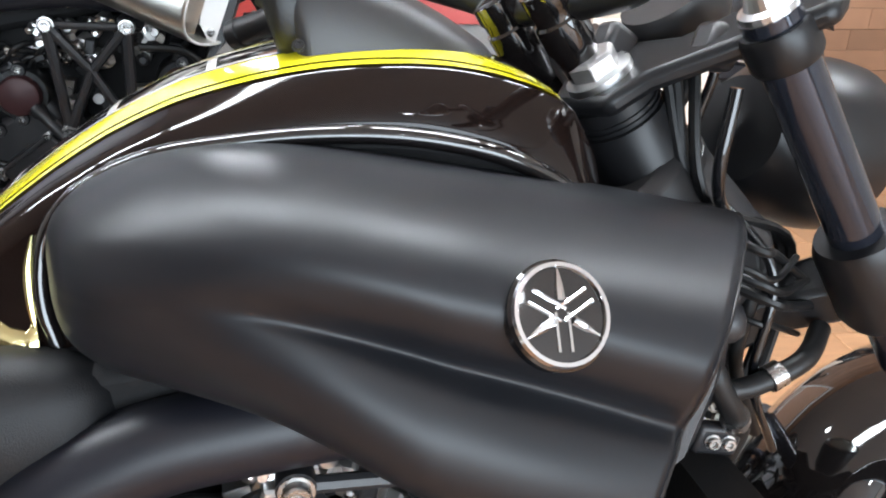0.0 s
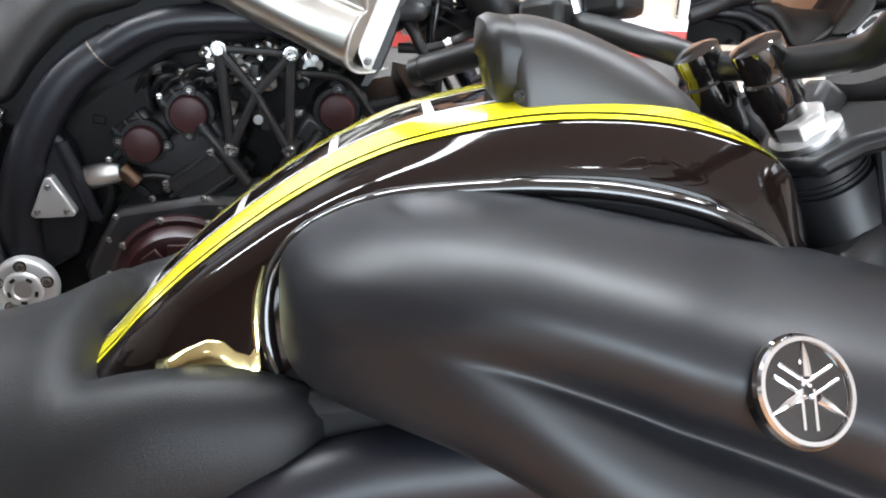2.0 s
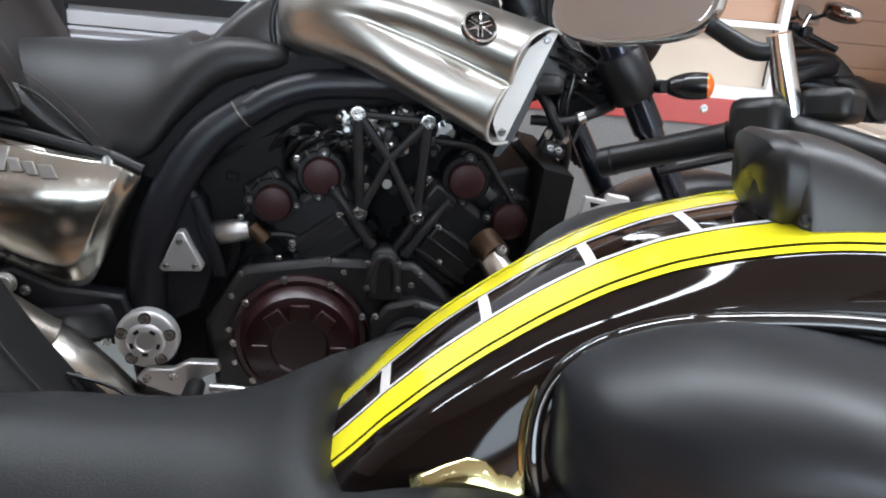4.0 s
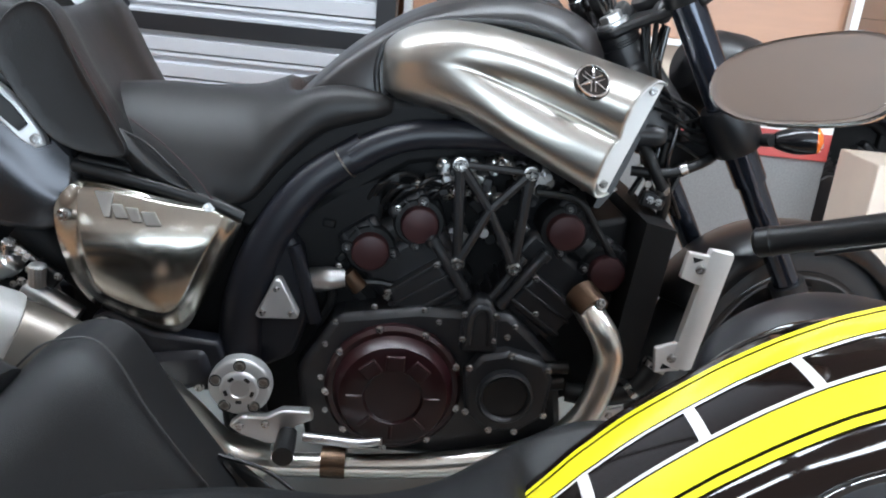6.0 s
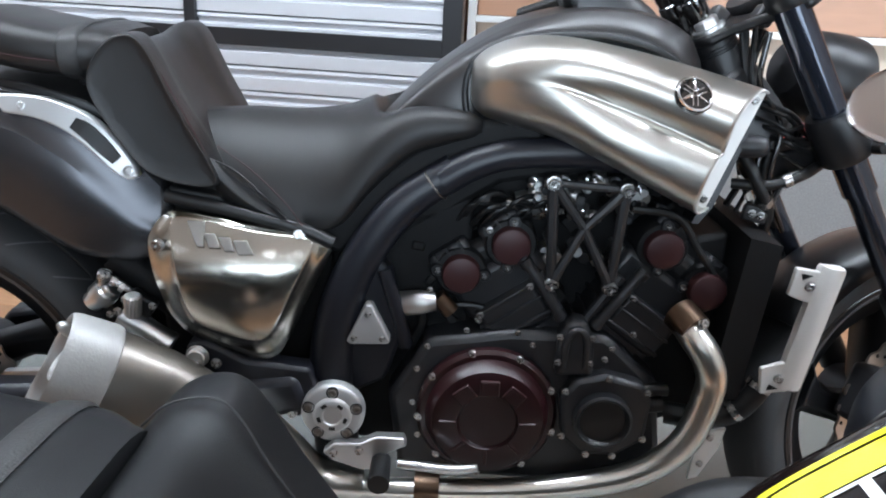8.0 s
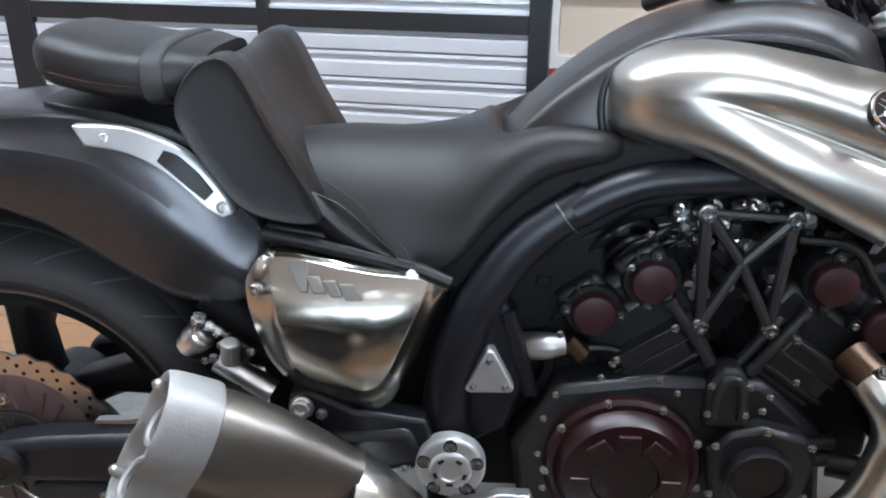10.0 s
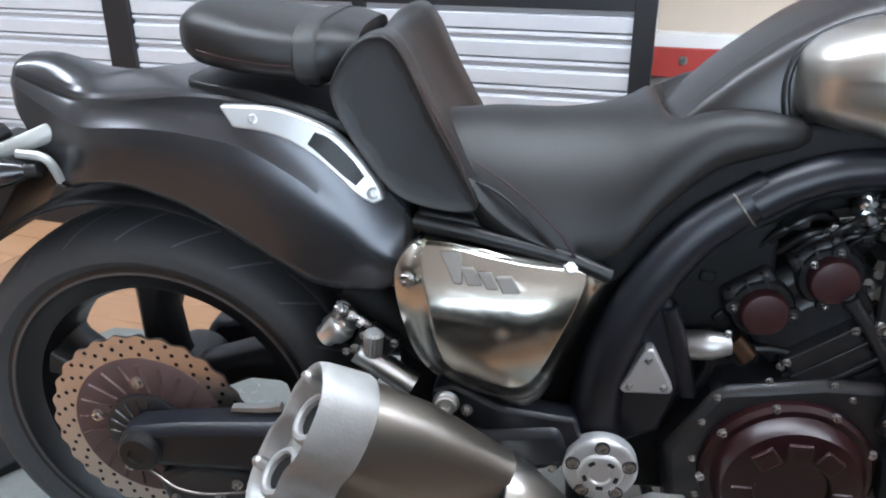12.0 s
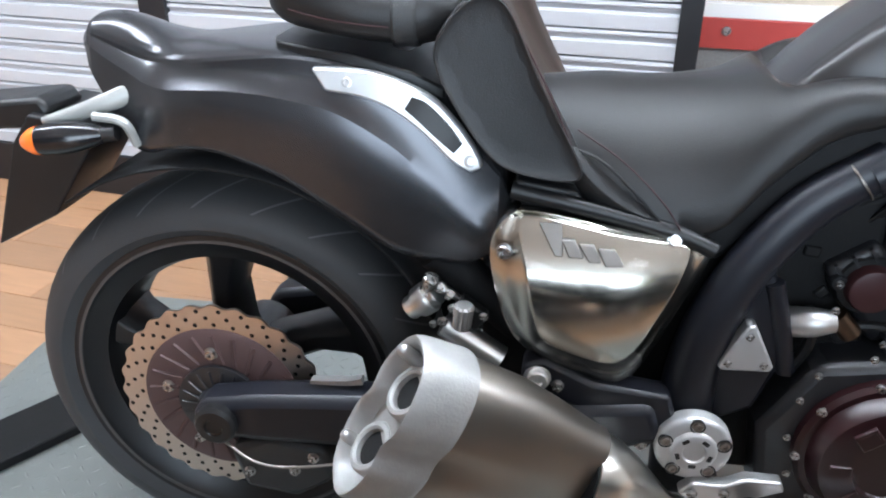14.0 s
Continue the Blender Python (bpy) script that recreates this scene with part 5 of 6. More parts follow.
    for k in range(44):
        x, z = rnd.choice([rnd.uniform(0.950, 0.978), rnd.uniform(1.088, 1.118), rnd.uniform(0.99, 1.08)]), rnd.uniform(0.672, 0.735)
        bm = BM()
        d_ = rnd.choice([(0, -1, 0), (0.5, -0.8, 0.2), (-0.4, -0.8, -0.3)])
        r_ = rnd.uniform(0.004, 0.009)
        lathe(bm, [(r_ * 1.5, -0.02), (r_ * 1.5, 0.0), (r_, 0.002), (r_, 0.012), (r_ * 0.7, 0.014), (0.0002, 0.014)], (x, -0.092 - rnd.random() * 0.015, z), d_, rnd.choice([6, 12, 12]))
        part("throttle_joint", bm, rnd.choice(["alu_cast", "alu_plate", "bolt", "cast_black"]), parent, angle=30)
    for x0 in (0.955, 1.092):
        bm = BM()
        prism(bm, [(x0, 0.672), (x0 - 0.008, 0.70), (x0, 0.735), (x0 + 0.022, 0.738), (x0 + 0.026, 0.70), (x0 + 0.02, 0.67)], -0.098, -0.07)
        part("throttle_body", bm, "alu_cast", parent, "cast aluminium throttle body", bevel=0.003)
    for k in range(22):
        x, z = rnd.uniform(0.77, 1.2), rnd.uniform(0.45, 0.7)
        bm = BM()
        obbox(bm, (x, -0.085, z), (rnd.uniform(0.012, 0.035), 0.05, rnd.uniform(0.010, 0.03)), rot("Y", rnd.uniform(-50, 50)))
        part("engine_fitting", bm, rnd.choice(["cast_black", "plastic", "deep_black"]), parent, bevel=0.003)
    for path, r in (([(0.80, 0.52), (0.86, 0.53), (0.93, 0.52), (0.98, 0.55)], 0.006), ([(1.10, 0.70), (1.17, 0.69), (1.21, 0.64), (1.24, 0.60)], 0.006), ([(0.77, 0.45), (0.79, 0.50), (0.78, 0.55)], 0.008)):
        bm = BM()
        tube(bm, [(x, -0.135, z) for x, z in path], r, 8, 20)
        part("engine_hose", bm, "plastic", parent)
    for x, z in ((0.80, 0.565), (0.94, 0.50), (0.965, 0.48), (0.80, 0.47), (1.12, 0.505), (1.09, 0.48), (0.86, 0.50), (0.885, 0.665), (0.785, 0.43), (0.78, 0.37), (0.79, 0.31)):
        bolt(parent, (x, -0.166, z), 0.0042)
    bm = BM()  # bright hose joint by the frame
    tube(bm, [(0.755, -0.13, 0.525), (0.785, -0.145, 0.535), (0.81, -0.145, 0.538)], [0.020, 0.019, 0.014], 14)
    hj = part("coolant_joint", bm, "alu_cast", parent, "bright metal coolant joint with a copper collar")
    bm = BM()
    tube(bm, [(0.812, -0.14, 0.545), (0.835, -0.14, 0.52)], 0.014, 12)
    part("collar", bm, "copper", hj)
    # exhaust header
    bm = BM()
    tube(bm, [(1.196, -0.15, 0.530), (1.210, -0.182, 0.512), (1.230, -0.20, 0.482), (1.240, -0.20, 0.43), (1.212, -0.20, 0.335), (1.135, -0.195, 0.268), (0.98, -0.19, 0.230), (0.80, -0.185, 0.216), (0.66, -0.18, 0.212)], [0.0235, 0.0235, 0.0235, 0.0235, 0.023, 0.022, 0.021, 0.020, 0.020], 20, 80)
    ex = part("exhaust_pipe", bm, "pipe_steel", parent, "brushed steel exhaust header pipe")
    bm = BM()
    tube(bm, [(1.192, -0.146, 0.538), (1.211, -0.180, 0.523)], [0.028, 0.0262], 16)
    part("flange", bm, "copper", ex)
    bolt(ex, (1.216, -0.19, 0.540), 0.007, (0.3, -0.8, 0.5))
    bm = BM()
    tube(bm, [(0.83, -0.187, 0.2235), (0.79, -0.185, 0.2225)], 0.026, 20)
    part("clamp", bm, "copper", ex)
    # brake pedal and footrest plate
    bm = BM()
    prism(bm, [(0.642, 0.300), (0.66, 0.318), (0.70, 0.318), (0.725, 0.332), (0.77, 0.332), (0.775, 0.318), (0.745, 0.304), (0.735, 0.272), (0.70, 0.272), (0.66, 0.286)], -0.215, -0.195)
    fp = part("footrest_plate", bm, "alu_cast", parent, "aluminium footrest plate", bevel=0.003)
    for x, z in ((0.660, 0.302), (0.70, 0.308)):
        bolt(fp, (x, -0.216, z), 0.006)
    bm = BM()
    tube(bm, [(0.735, -0.21, 0.290), (0.735, -0.275, 0.288)], [0.015, 0.017], 14)
    part("footrest", bm, "plastic", fp, "black rubber footrest")
    bm = BM()
    tube(bm, [(0.762, -0.235, 0.300), (0.80, -0.24, 0.300), (0.85, -0.24, 0.296), (0.885, -0.245, 0.305)], [0.007, 0.008, 0.008, 0.006], 10, 20)
    part("brake_pedal", bm, "alu_plate", fp, "polished brake pedal")
    # radiator with pale shroud
    bm = BM()
    prism(bm, [(1.275, 0.672), (1.325, 0.662), (1.30, 0.40), (1.25, 0.40)], -0.17, 0.17)
    rd = part("radiator", bm, "deep_black", parent, "black radiator")
    # pale side shroud: a rounded channel with two holed tabs
    bm = BM()
    rows = []
    for f in (0.0, 0.02, 0.5, 0.98, 1.0):
        q = Vector((1.378, 0, 0.436)).lerp(Vector((1.398, 0, 0.638)), f)
        e = 0.9 if f in (0.0, 1.0) else 1.0
        rows.append([Vector((q.x + dx * e - (0.012 * (1 - f)), dy, q.z + dx * 0.12 - dx * 0.25)) for dx, dy in ((-0.020, -0.176), (-0.019, -0.190), (-0.010, -0.197), (0.006, -0.198), (0.017, -0.193), (0.021, -0.180), (0.018, -0.170))])
    loft(bm, rows)
    rs = part("radiator_shroud", bm, "bare_edge", rd, "pale silver radiator side shroud", angle=40)
    for z0, sx in ((0.612, 1), (0.448, -1)):
        x0 = 1.354 if sx > 0 else 1.336
        bm = BM()
        prism(bm, [(x0 - 0.018, z0 - 0.020 * sx), (x0 - 0.012, z0 + 0.024 * sx), (x0 + 0.030, z0 + 0.018 * sx), (x0 + 0.026, z0 - 0.034 * sx), (x0 + 0.010, z0 - 0.030 * sx)], -0.190, -0.180)
        tb = part("shroud_tab", bm, "bare_edge", rs, smooth=False, bevel=0.002)
        bolt(tb, (x0 + 0.012, -0.190, z0 - 0.004 * sx), 0.0065)
        bm = BM()
        prism(bm, [(x0 - 0.004, z0 + 0.016 * sx), (x0 + 0.014, z0 + 0.013 * sx), (x0 - 0.001, z0 + 0.006 * sx)], -0.1915, -0.185)
        part("tab_hole", bm, "deep_black", tb, smooth=False)
    bm = BM()
    tube(bm, [(1.335, -0.165, 0.432), (1.322, -0.168, 0.405), (1.295, -0.165, 0.375), (1.25, -0.15, 0.355), (1.2, -0.13, 0.35)], 0.019, 14, 30)
    hz = part("coolant_hose", bm, "plastic", rd, "black rubber coolant hose with metal clamps")
    for p0, p1 in (((1.334, -0.165, 0.430), (1.330, -0.166, 0.421)), ((1.303, -0.166, 0.384), (1.295, -0.165, 0.376))):
        bm = BM()
        cyl(bm, p0, p1, 0.0205, None, 20)
        part("hose_clamp", bm, "bolt", hz)
    # small bare brackets under the radiator
    for pts in ([(1.268, 0.392), (1.300, 0.418), (1.306, 0.404), (1.285, 0.380)], [(1.258, 0.330), (1.296, 0.340), (1.288, 0.300), (1.262, 0.245), (1.246, 0.240), (1.250, 0.290)]):
        bm = BM()
        prism(bm, pts, -0.158, -0.152)
        part("bare_bracket", bm, "bare_edge", rd, smooth=False, bevel=0.001)
    for x, z in ((1.272, 0.322), (1.262, 0.272)):
        bolt(rd, (x, -0.158, z), 0.005)


def front_end(parent, style):
    st = style["steer"]
    # steering axis runs from the lower clamp to the upper clamp
    top, low = Vector((1.222, 0, 0.954)), Vector((1.339 + style["rake"], 0, 0.759))
    ax = (top - low).normalized()
    turn = Matrix.Translation(low) @ Matrix.Rotation(radians(st), 4, ax) @ Matrix.Translation(-low)

    def fpart(name, bm, *a, **k):
        bm.transform(turn)
        return part(name, bm, *a, **k)

    fork_parent = parent
    for side in (-1, 1):
        o = Vector((style["offset"], side * 0.115, 0.0412))
        p_top, p_low = top + o - ax * style["drop"], low + o
        end = p_low - ax * 0.52
        bm = BM()
        cyl(bm, p_top + ax * 0.025, p_low - ax * 0.10, style["fork"], None, 28)
        fk = fpart("fork_leg", bm, "blue_black", fork_parent, "blue-black anodised fork leg")
        bm = BM()
        cyl(bm, p_low - ax * 0.09, p_low - ax * 0.32, style["fork"] * 0.84, None, 24)
        fpart("fork_slider", bm, "blue_black", fk)
        bm = BM()
        cyl(bm, p_low - ax * 0.30, end, 0.030, 0.028, 20)
        fpart("fork_foot", bm, "cast_black", fk)
        bm = BM()
        lathe(bm, [(style["fork"] + 0.0030, -0.012), (style["fork"] + 0.0048, -0.008), (style["fork"] + 0.0048, 0.012), (style["fork"] + 0.0030, 0.016)], p_top, tuple(ax), 28)
        fpart("clamp_ring", bm, "satin_black", fk)
        bm = BM()
        lathe(bm, [(0.019, 0.016), (0.019, 0.030), (0.014, 0.032), (0.011, 0.042), (0.0002, 0.042)], p_top, tuple(ax), 20)
        fpart("fork_cap", bm, "alu_plate", fk, smooth=False)
        bm = BM()
        lathe(bm, [(style["fork"] + 0.0105, -0.04), (style["fork"] + 0.0145, -0.03), (style["fork"] + 0.0145, 0.03), (style["fork"] + 0.0105, 0.04)], p_low, tuple(ax), 28)
        fpart("clamp_ring", bm, "satin_black", fk)
    # yokes
    for c, name in ((top, "top_yoke"), (low, "lower_yoke")):
        bm = BM()
        t = 0.012 if name == "top_yoke" else 0.028
        pts = [(0.0, 0.045), (0.065, 0.150), (0.09, 0.145), (0.09, 0.085), (0.05, 0.04), (0.05, -0.04), (0.09, -0.085), (0.09, -0.145), (0.065, -0.150), (0.0, -0.045), (-0.03, -0.03), (-0.03, 0.03)]
        f = Vector((1, 0, 0)) - ax * ax.x
        f.normalize()
        a_ = [bm.verts.new(c + f * x + Vector((0, y, 0)) - ax * t) for x, y in pts]
        b_ = [bm.verts.new(c + f * x + Vector((0, y, 0)) + ax * t * 0.4) for x, y in pts]
        for i in range(len(pts)):
            j = (i + 1) % len(pts)
            bm.faces.new((a_[i], a_[j], b_[j], b_[i]))
        bm.faces.new(a_[::-1])
        bm.faces.new(b_)
        yk = fpart(name, bm, "satin_black", parent, "black steering yoke", bevel=0.006)
        if name == "top_yoke":
            bm = BM()
            lathe(bm, [(0.026, 0.004), (0.026, 0.010), (0.022, 0.011)], c, tuple(ax), 32)
            fpart("washer", bm, "alu_plate", yk)
            bm = BM()
            lathe(bm, [(0.0195, 0.010), (0.0195, 0.022), (0.017, 0.025), (0.0002, 0.0255)], c, tuple(ax), 6)
            fpart("steering_nut", bm, "alu_cast", yk, "bare hexagonal steering nut", smooth=False, bevel=0.001)
            for y in (-0.062, 0.062):
                bm = BM()
                q = c + f * -0.002 + ax * 0.034 + Vector((0, y * 0.5 + 0.040, 0))
                lathe(bm, [(0.014, -0.03), (0.017, 0.0), (0.019, 0.004), (0.019, 0.024), (0.017, 0.026), (0.017, 0.034), (0.0185, 0.036), (0.0185, 0.050), (0.010, 0.053), (0.0002, 0.053)], q, tuple(ax), 28)
                fpart("bar_riser", bm, "gloss_black", yk, "black handlebar riser")
    bm = BM()
    cyl(bm, low + ax * 0.02, top - ax * 0.01, 0.032, None, 28)
    hs = part("head_stem", bm, "satin_black", parent)
    bm = BM()
    lathe(bm, [(0.034, -0.10), (0.045, -0.105), (0.047, -0.08), (0.040, -0.07), (0.036, -0.03)], top, tuple(ax), 28)
    part("head_collar", bm, "satin_black", hs)
    bm = BM()
    lathe(bm, [(0.036, -0.058), (0.0385, -0.060), (0.0385, -0.064), (0.036, -0.066)], top, tuple(ax), 32, caps=False)
    part("collar_ring", bm, "titan", hs, "bare metal ring round the steering head")
    bm = BM()
    lathe(bm, [(0.039, -0.068), (0.044, -0.072), (0.048, -0.10), (0.058, -0.150), (0.062, -0.19)], top, tuple(ax), 32, caps=False)
    part("head_cone", bm, "hood_grey", hs, "dark grey cast steering head")
    for k in range(9):
        bm = BM()
        lathe(bm, [(0.030, -0.0016), (0.0338, -0.0008), (0.0338, 0.0008), (0.030, 0.0016)], top - ax * (0.022 + 0.0045 * k), tuple(ax), 28, caps=False)
        part("thread_ring", bm, "satin_black", hs)
    for y0, y1, r_, mt in ((-0.078, -0.030, 0.0048, "hose_black"), (-0.020, -0.080, 0.0040, "hose_black"), (0.03, -0.055, 0.0060, "plastic"), (0.06, 0.05, 0.0055, "plastic")):
        bm = BM()
        tube(bm, [top + Vector((0.085 + y0 * 0.3, y0, 0.01)), top + Vector((0.075 + y0 * 0.2, y0, -0.06)), low + Vector((-0.015, y1, 0.07)), low + Vector((-0.02, y1 - 0.01, -0.02)), low + Vector((0.02, y1, -0.10))], r_, 10, 40)
        part("brake_hose", bm, mt, hs, "glossy black hose")
    for q in (low + Vector((-0.06, -0.075, -0.02)), low + Vector((-0.045, -0.085, -0.045))):
        bolt(hs, q, 0.0055, (-0.3, -0.9, 0.2), "titan")
    # thick hoses, a round plastic end and a bolted joint beside the scoop's mouth
    for pts, r_ in (([(1.262, -0.085, 0.735), (1.305, -0.100, 0.737), (1.335, -0.102, 0.744), (1.368, -0.098, 0.757), (1.40, -0.07, 0.765)], 0.0085),
                    ([(1.270, -0.080, 0.785), (1.286, -0.098, 0.760), (1.296, -0.103, 0.740), (1.312, -0.102, 0.715), (1.326, -0.09, 0.690), (1.33, -0.07, 0.64)], 0.0095)):
        bm = BM()
        tube(bm, pts, r_, 14, 40)
        hz = part("rubber_hose", bm, "plastic", hs, "thick black rubber hose")
        bm = BM()
        a_, b_ = Vector(pts[-3]), Vector(pts[-2])
        cyl(bm, a_, a_.lerp(b_, 0.35), r_ + 0.0022, None, 18)
        part("hose_clamp", bm, "bolt", hz)
    bm = BM()
    lathe(bm, [(0.017, -0.030), (0.017, 0.0), (0.0155, 0.008), (0.011, 0.014), (0.0002, 0.017)], (1.290, -0.098, 0.797), (0.93, -0.35, 0.1), 24)
    part("plug", bm, "brace_grey", hs, "dark grey round plastic end")
    bm = BM()
    obbox(bm, (1.304, -0.094, 0.690), (0.040, 0.014, 0.026), rot("Y", 12))
    jn = part("pipe_joint", bm, "cast_black", hs, "black bolted pipe joint", bevel=0.004)
    for q in ((1.297, -0.102, 0.692), (1.311, -0.102, 0.689)):
        bolt(jn, q, 0.0052, (-0.1, -1, 0.1), "bolt")
    for k, (z, x) in enumerate(((0.828, 1.322), (0.815, 1.335), (0.800, 1.345), (0.782, 1.338), (0.842, 1.330))):
        bm = BM()
        tube(bm, [(x - 0.05, -0.050 + 0.008 * k, z + 0.012), (x - 0.012, -0.086, z + 0.004), (x + 0.012, -0.088 + 0.004 * k, z - 0.006), (x + 0.05, -0.06, z - 0.002 - 0.008 * k)], 0.0028 + 0.0008 * (k % 3), 8, 24)
        part("wiring", bm, "plastic", hs)
    bm = BM()
    tube(bm, [low + Vector((-0.03, 0, 0.03)), low + ax * 0.15 + Vector((-0.03, 0, 0))], [0.075, 0.055], 24)
    part("head_casting", bm, "hood_grey", hs, "dark grey cast frame head", bevel=0.01)
    # instrument body and blocks ahead of the bars
    bm = BM()
    lathe(bm, [(0.0002, -0.030), (0.026, -0.028), (0.040, -0.006), (0.044, 0.014), (0.042, 0.020), (0.0002, 0.018)], top + Vector((0.082, 0.0, 0.052)), (-0.62, 0, 0.78), 32)
    ib = fpart("instrument", bm, "hood_grey", parent, "round black instrument ahead of the bars")
    for dx, y, z, w in ((0.040, -0.070, 0.020, 0.030), (0.062, 0.055, 0.024, 0.036), (0.020, 0.010, 0.028, 0.030)):
        bm = BM()
        obbox(bm, top + Vector((dx, y, z)), (w, w * 0.8, 0.028), rot("Y", 31))
        fpart("bracket_block", bm, "hood_grey", ib, bevel=0.006)
    # handlebar
    bt = top + ax * 0.055
    bm = BM()
    # bar points as they stand with the steering turned, taken back to straight ahead
    back = turn.inverted()

    def bar_point(x, y, z, side):
        q = back @ Vector((x, y, z))
        q.y *= side
        return q

    g0_, g1_ = (1.046, 0.213, 0.998), (0.958, 0.269, 0.958)
    half = [bar_point(0.950, 0.274, 0.954, -1), bar_point(*g0_, -1), bar_point(1.085, 0.188, 1.015, -1), bt + Vector((-0.02, -0.11, 0.03)), bt + Vector((0, -0.06, 0.012))]
    hb = half + [Vector((q.x, -q.y, q.z)) for q in half[::-1]]
    tube(bm, hb, 0.0115, 14, 80)
    bar = fpart("handlebar", bm, "satin_black", parent, "black handlebar")
    for side in (-1, 1):
        g0, g1 = bar_point(*g0_, side), bar_point(*g1_, side)
        bm = BM()
        tube(bm, [g0, g0 + (g1 - g0) * 0.06, g0 + (g1 - g0) * 0.5, g0 + (g1 - g0) * 0.94, g1], [0.0155, 0.0140, 0.0135, 0.0140, 0.0155], 18, 24)
        gr = fpart("grip", bm, "plastic", bar, "black rubber grip")
        bm = BM()
        d = (g1 - g0).normalized()
        lathe(bm, [(0.0145, 0), (0.0145, 0.012), (0.010, 0.016), (0.0002, 0.016)], g1, tuple(d), 18)
        fpart("bar_end", bm, "plastic", bar)
        bm = BM()
        obbox(bm, g0 - d * 0.03 + Vector((0, 0, 0.004)), (0.05, 0.05, 0.048), rot("Z", 20 * side))
        sw = fpart("switchgear", bm, "plastic", bar, "black switch housing", bevel=0.01)
        bm = BM()
        tube(bm, [g0 - d * 0.05 + Vector((0.035, 0, 0.0)), g0 + Vector((0.06, 0, -0.005)), g1 + Vector((0.055, 0, -0.01))], [0.008, 0.007, 0.006], 8, 16, flat=0.5)
        fpart("lever", bm, "satin_black", bar, "black lever")
        bm = BM()
        q = g0 - d * 0.075 + Vector((0.015, 0, 0.012))
        obbox(bm, q, (0.042, 0.045, 0.030), rot("Z", 20 * side))
        rsv = fpart("reservoir", bm, "plastic", bar, "black fluid reservoir", bevel=0.008)
        # mirror on a chrome stalk
        m0, m1, m2 = bar_point(1.087, 0.19, 1.022, side), bar_point(1.063, 0.193, 1.092, side), bar_point(1.005, 0.235, 1.099, side)
        bm = BM()
        cyl(bm, m0, m1, 0.0115, 0.0105, 16)
        ms = fpart("mirror_stalk", bm, "chrome", bar, "chrome mirror stalk")
        bm = BM()
        tube(bm, [m0 * 0.2 + m1 * 0.8, bar_point(1.045, 0.205, 1.077, side), m2, bar_point(0.980, 0.285, 1.109, side)], [0.007, 0.0085, 0.0075, 0.007], 10, 20)
        fpart("mirror_arm", bm, "plastic", ms)
        cen = bar_point(0.963, 0.278, 1.106, side)
        for nm, sc, y0, mt in (("mirror_shell", 1.0, 0.0, "chrome"), ("mirror_glass", 0.94, -0.0165, "mirror")):
            bm = BM()
            rows = []
            ol = []
            for k in range(40):
                a = 2 * math.pi * k / 40
                cx, cz = math.cos(a), math.sin(a)
                ol.append((side * 0.085 * math.copysign(abs(cx) ** 0.75, cx), 0.042 * math.copysign(abs(cz) ** 0.8, cz) * (1 + 0.15 * cx)))
            if nm == "mirror_shell":
                prof = ((0.25, 0.022), (0.7, 0.014), (0.95, 0.0), (1.0, -0.008), (1.0, -0.016), (0.97, -0.0195), (0.91, -0.0190))
            else:
                prof = ((0.02, -0.0198), (0.90, -0.0198), (0.90, -0.014))
            wide_ = (bar_point(1.78, 0.0, 0.20, side) - bar_point(1.0, 0.60, 0.0, side)).normalized()
            rear_ = (bar_point(0.40, 0.20, 1.0, side) - bar_point(1.0, 0.95, 1.0, side)).normalized()
            rear_ = (rear_ + Vector((0, 0, 0.28)) - wide_ * rear_.dot(wide_)).normalized()
            rear_ = (rear_ - wide_ * rear_.dot(wide_)).normalized()
            up_ = wide_.cross(rear_)
            if up_.z < 0:
                up_ = -up_
            for g, dx in prof:
                rows.append([cen - rear_ * dx + wide_ * y * side * g + up_ * z * g for y, z in ol])
            loft(bm, rows, True, True)
            fpart(nm, bm, mt, ms, "chrome framed oval mirror" if nm == "mirror_shell" else "", angle=50)
        s0 = low + Vector((0.0686, side * 0.15, 0.0412)) - ax * 0.020
        bm = BM()
        tube(bm, [s0 - Vector((0, side * 0.03, 0)), s0 + Vector((0.0, side * 0.02, 0))], 0.010, 10)
        fpart("signal_stem", bm, "plastic", parent)
        sg = turn @ s0
        turn_signal(parent, tuple(sg), turn.to_3x3() @ Vector((0.72, side * 0.69, 0.04)), 0.35)
    # headlight
    hc = top + Vector((0.218, 0, -0.060))
    bm = BM()
    prof = [(0.0002, -0.08), (0.045, -0.07), (0.070, -0.03), (0.078, 0.02), (0.078, 0.045), (0.073, 0.05), (0.069, 0.046)]
    lathe(bm, prof, hc, (0.97, 0, -0.22), 40, caps=False)
    hl = fpart("headlight", bm, "satin_black", parent, "black headlight shell")
    bm = BM()
    lathe(bm, [(0.0691, 0.044), (0.045, 0.054), (0.0002, 0.06)], hc, (0.97, 0, -0.22), 40, caps=False)
    fpart("lens", bm, "lens", hl)
    # hoses from the bars
    rnd = random.Random(9)
    for k in range(7):
        y = rnd.uniform(-0.09, 0.09)
        bm = BM()
        tube(bm, [top + Vector((0.03 + 0.02 * k % 0.05, y, 0.02)), top + Vector((0.05, y * 0.8 - 0.02, -0.09)), low + Vector((0.03, y * 0.7 - 0.02, 0.05)), low + Vector((-0.02, y, -0.10))], rnd.choice([0.0045, 0.006, 0.004]), 8, 24)
        fpart("cable", bm, "plastic", hl)
    # front wheel, fender, caliper
    wc = low - ax * 0.465 + Vector((0.055, 0, 0))
    wc = (wc.x, 0, 0.305)
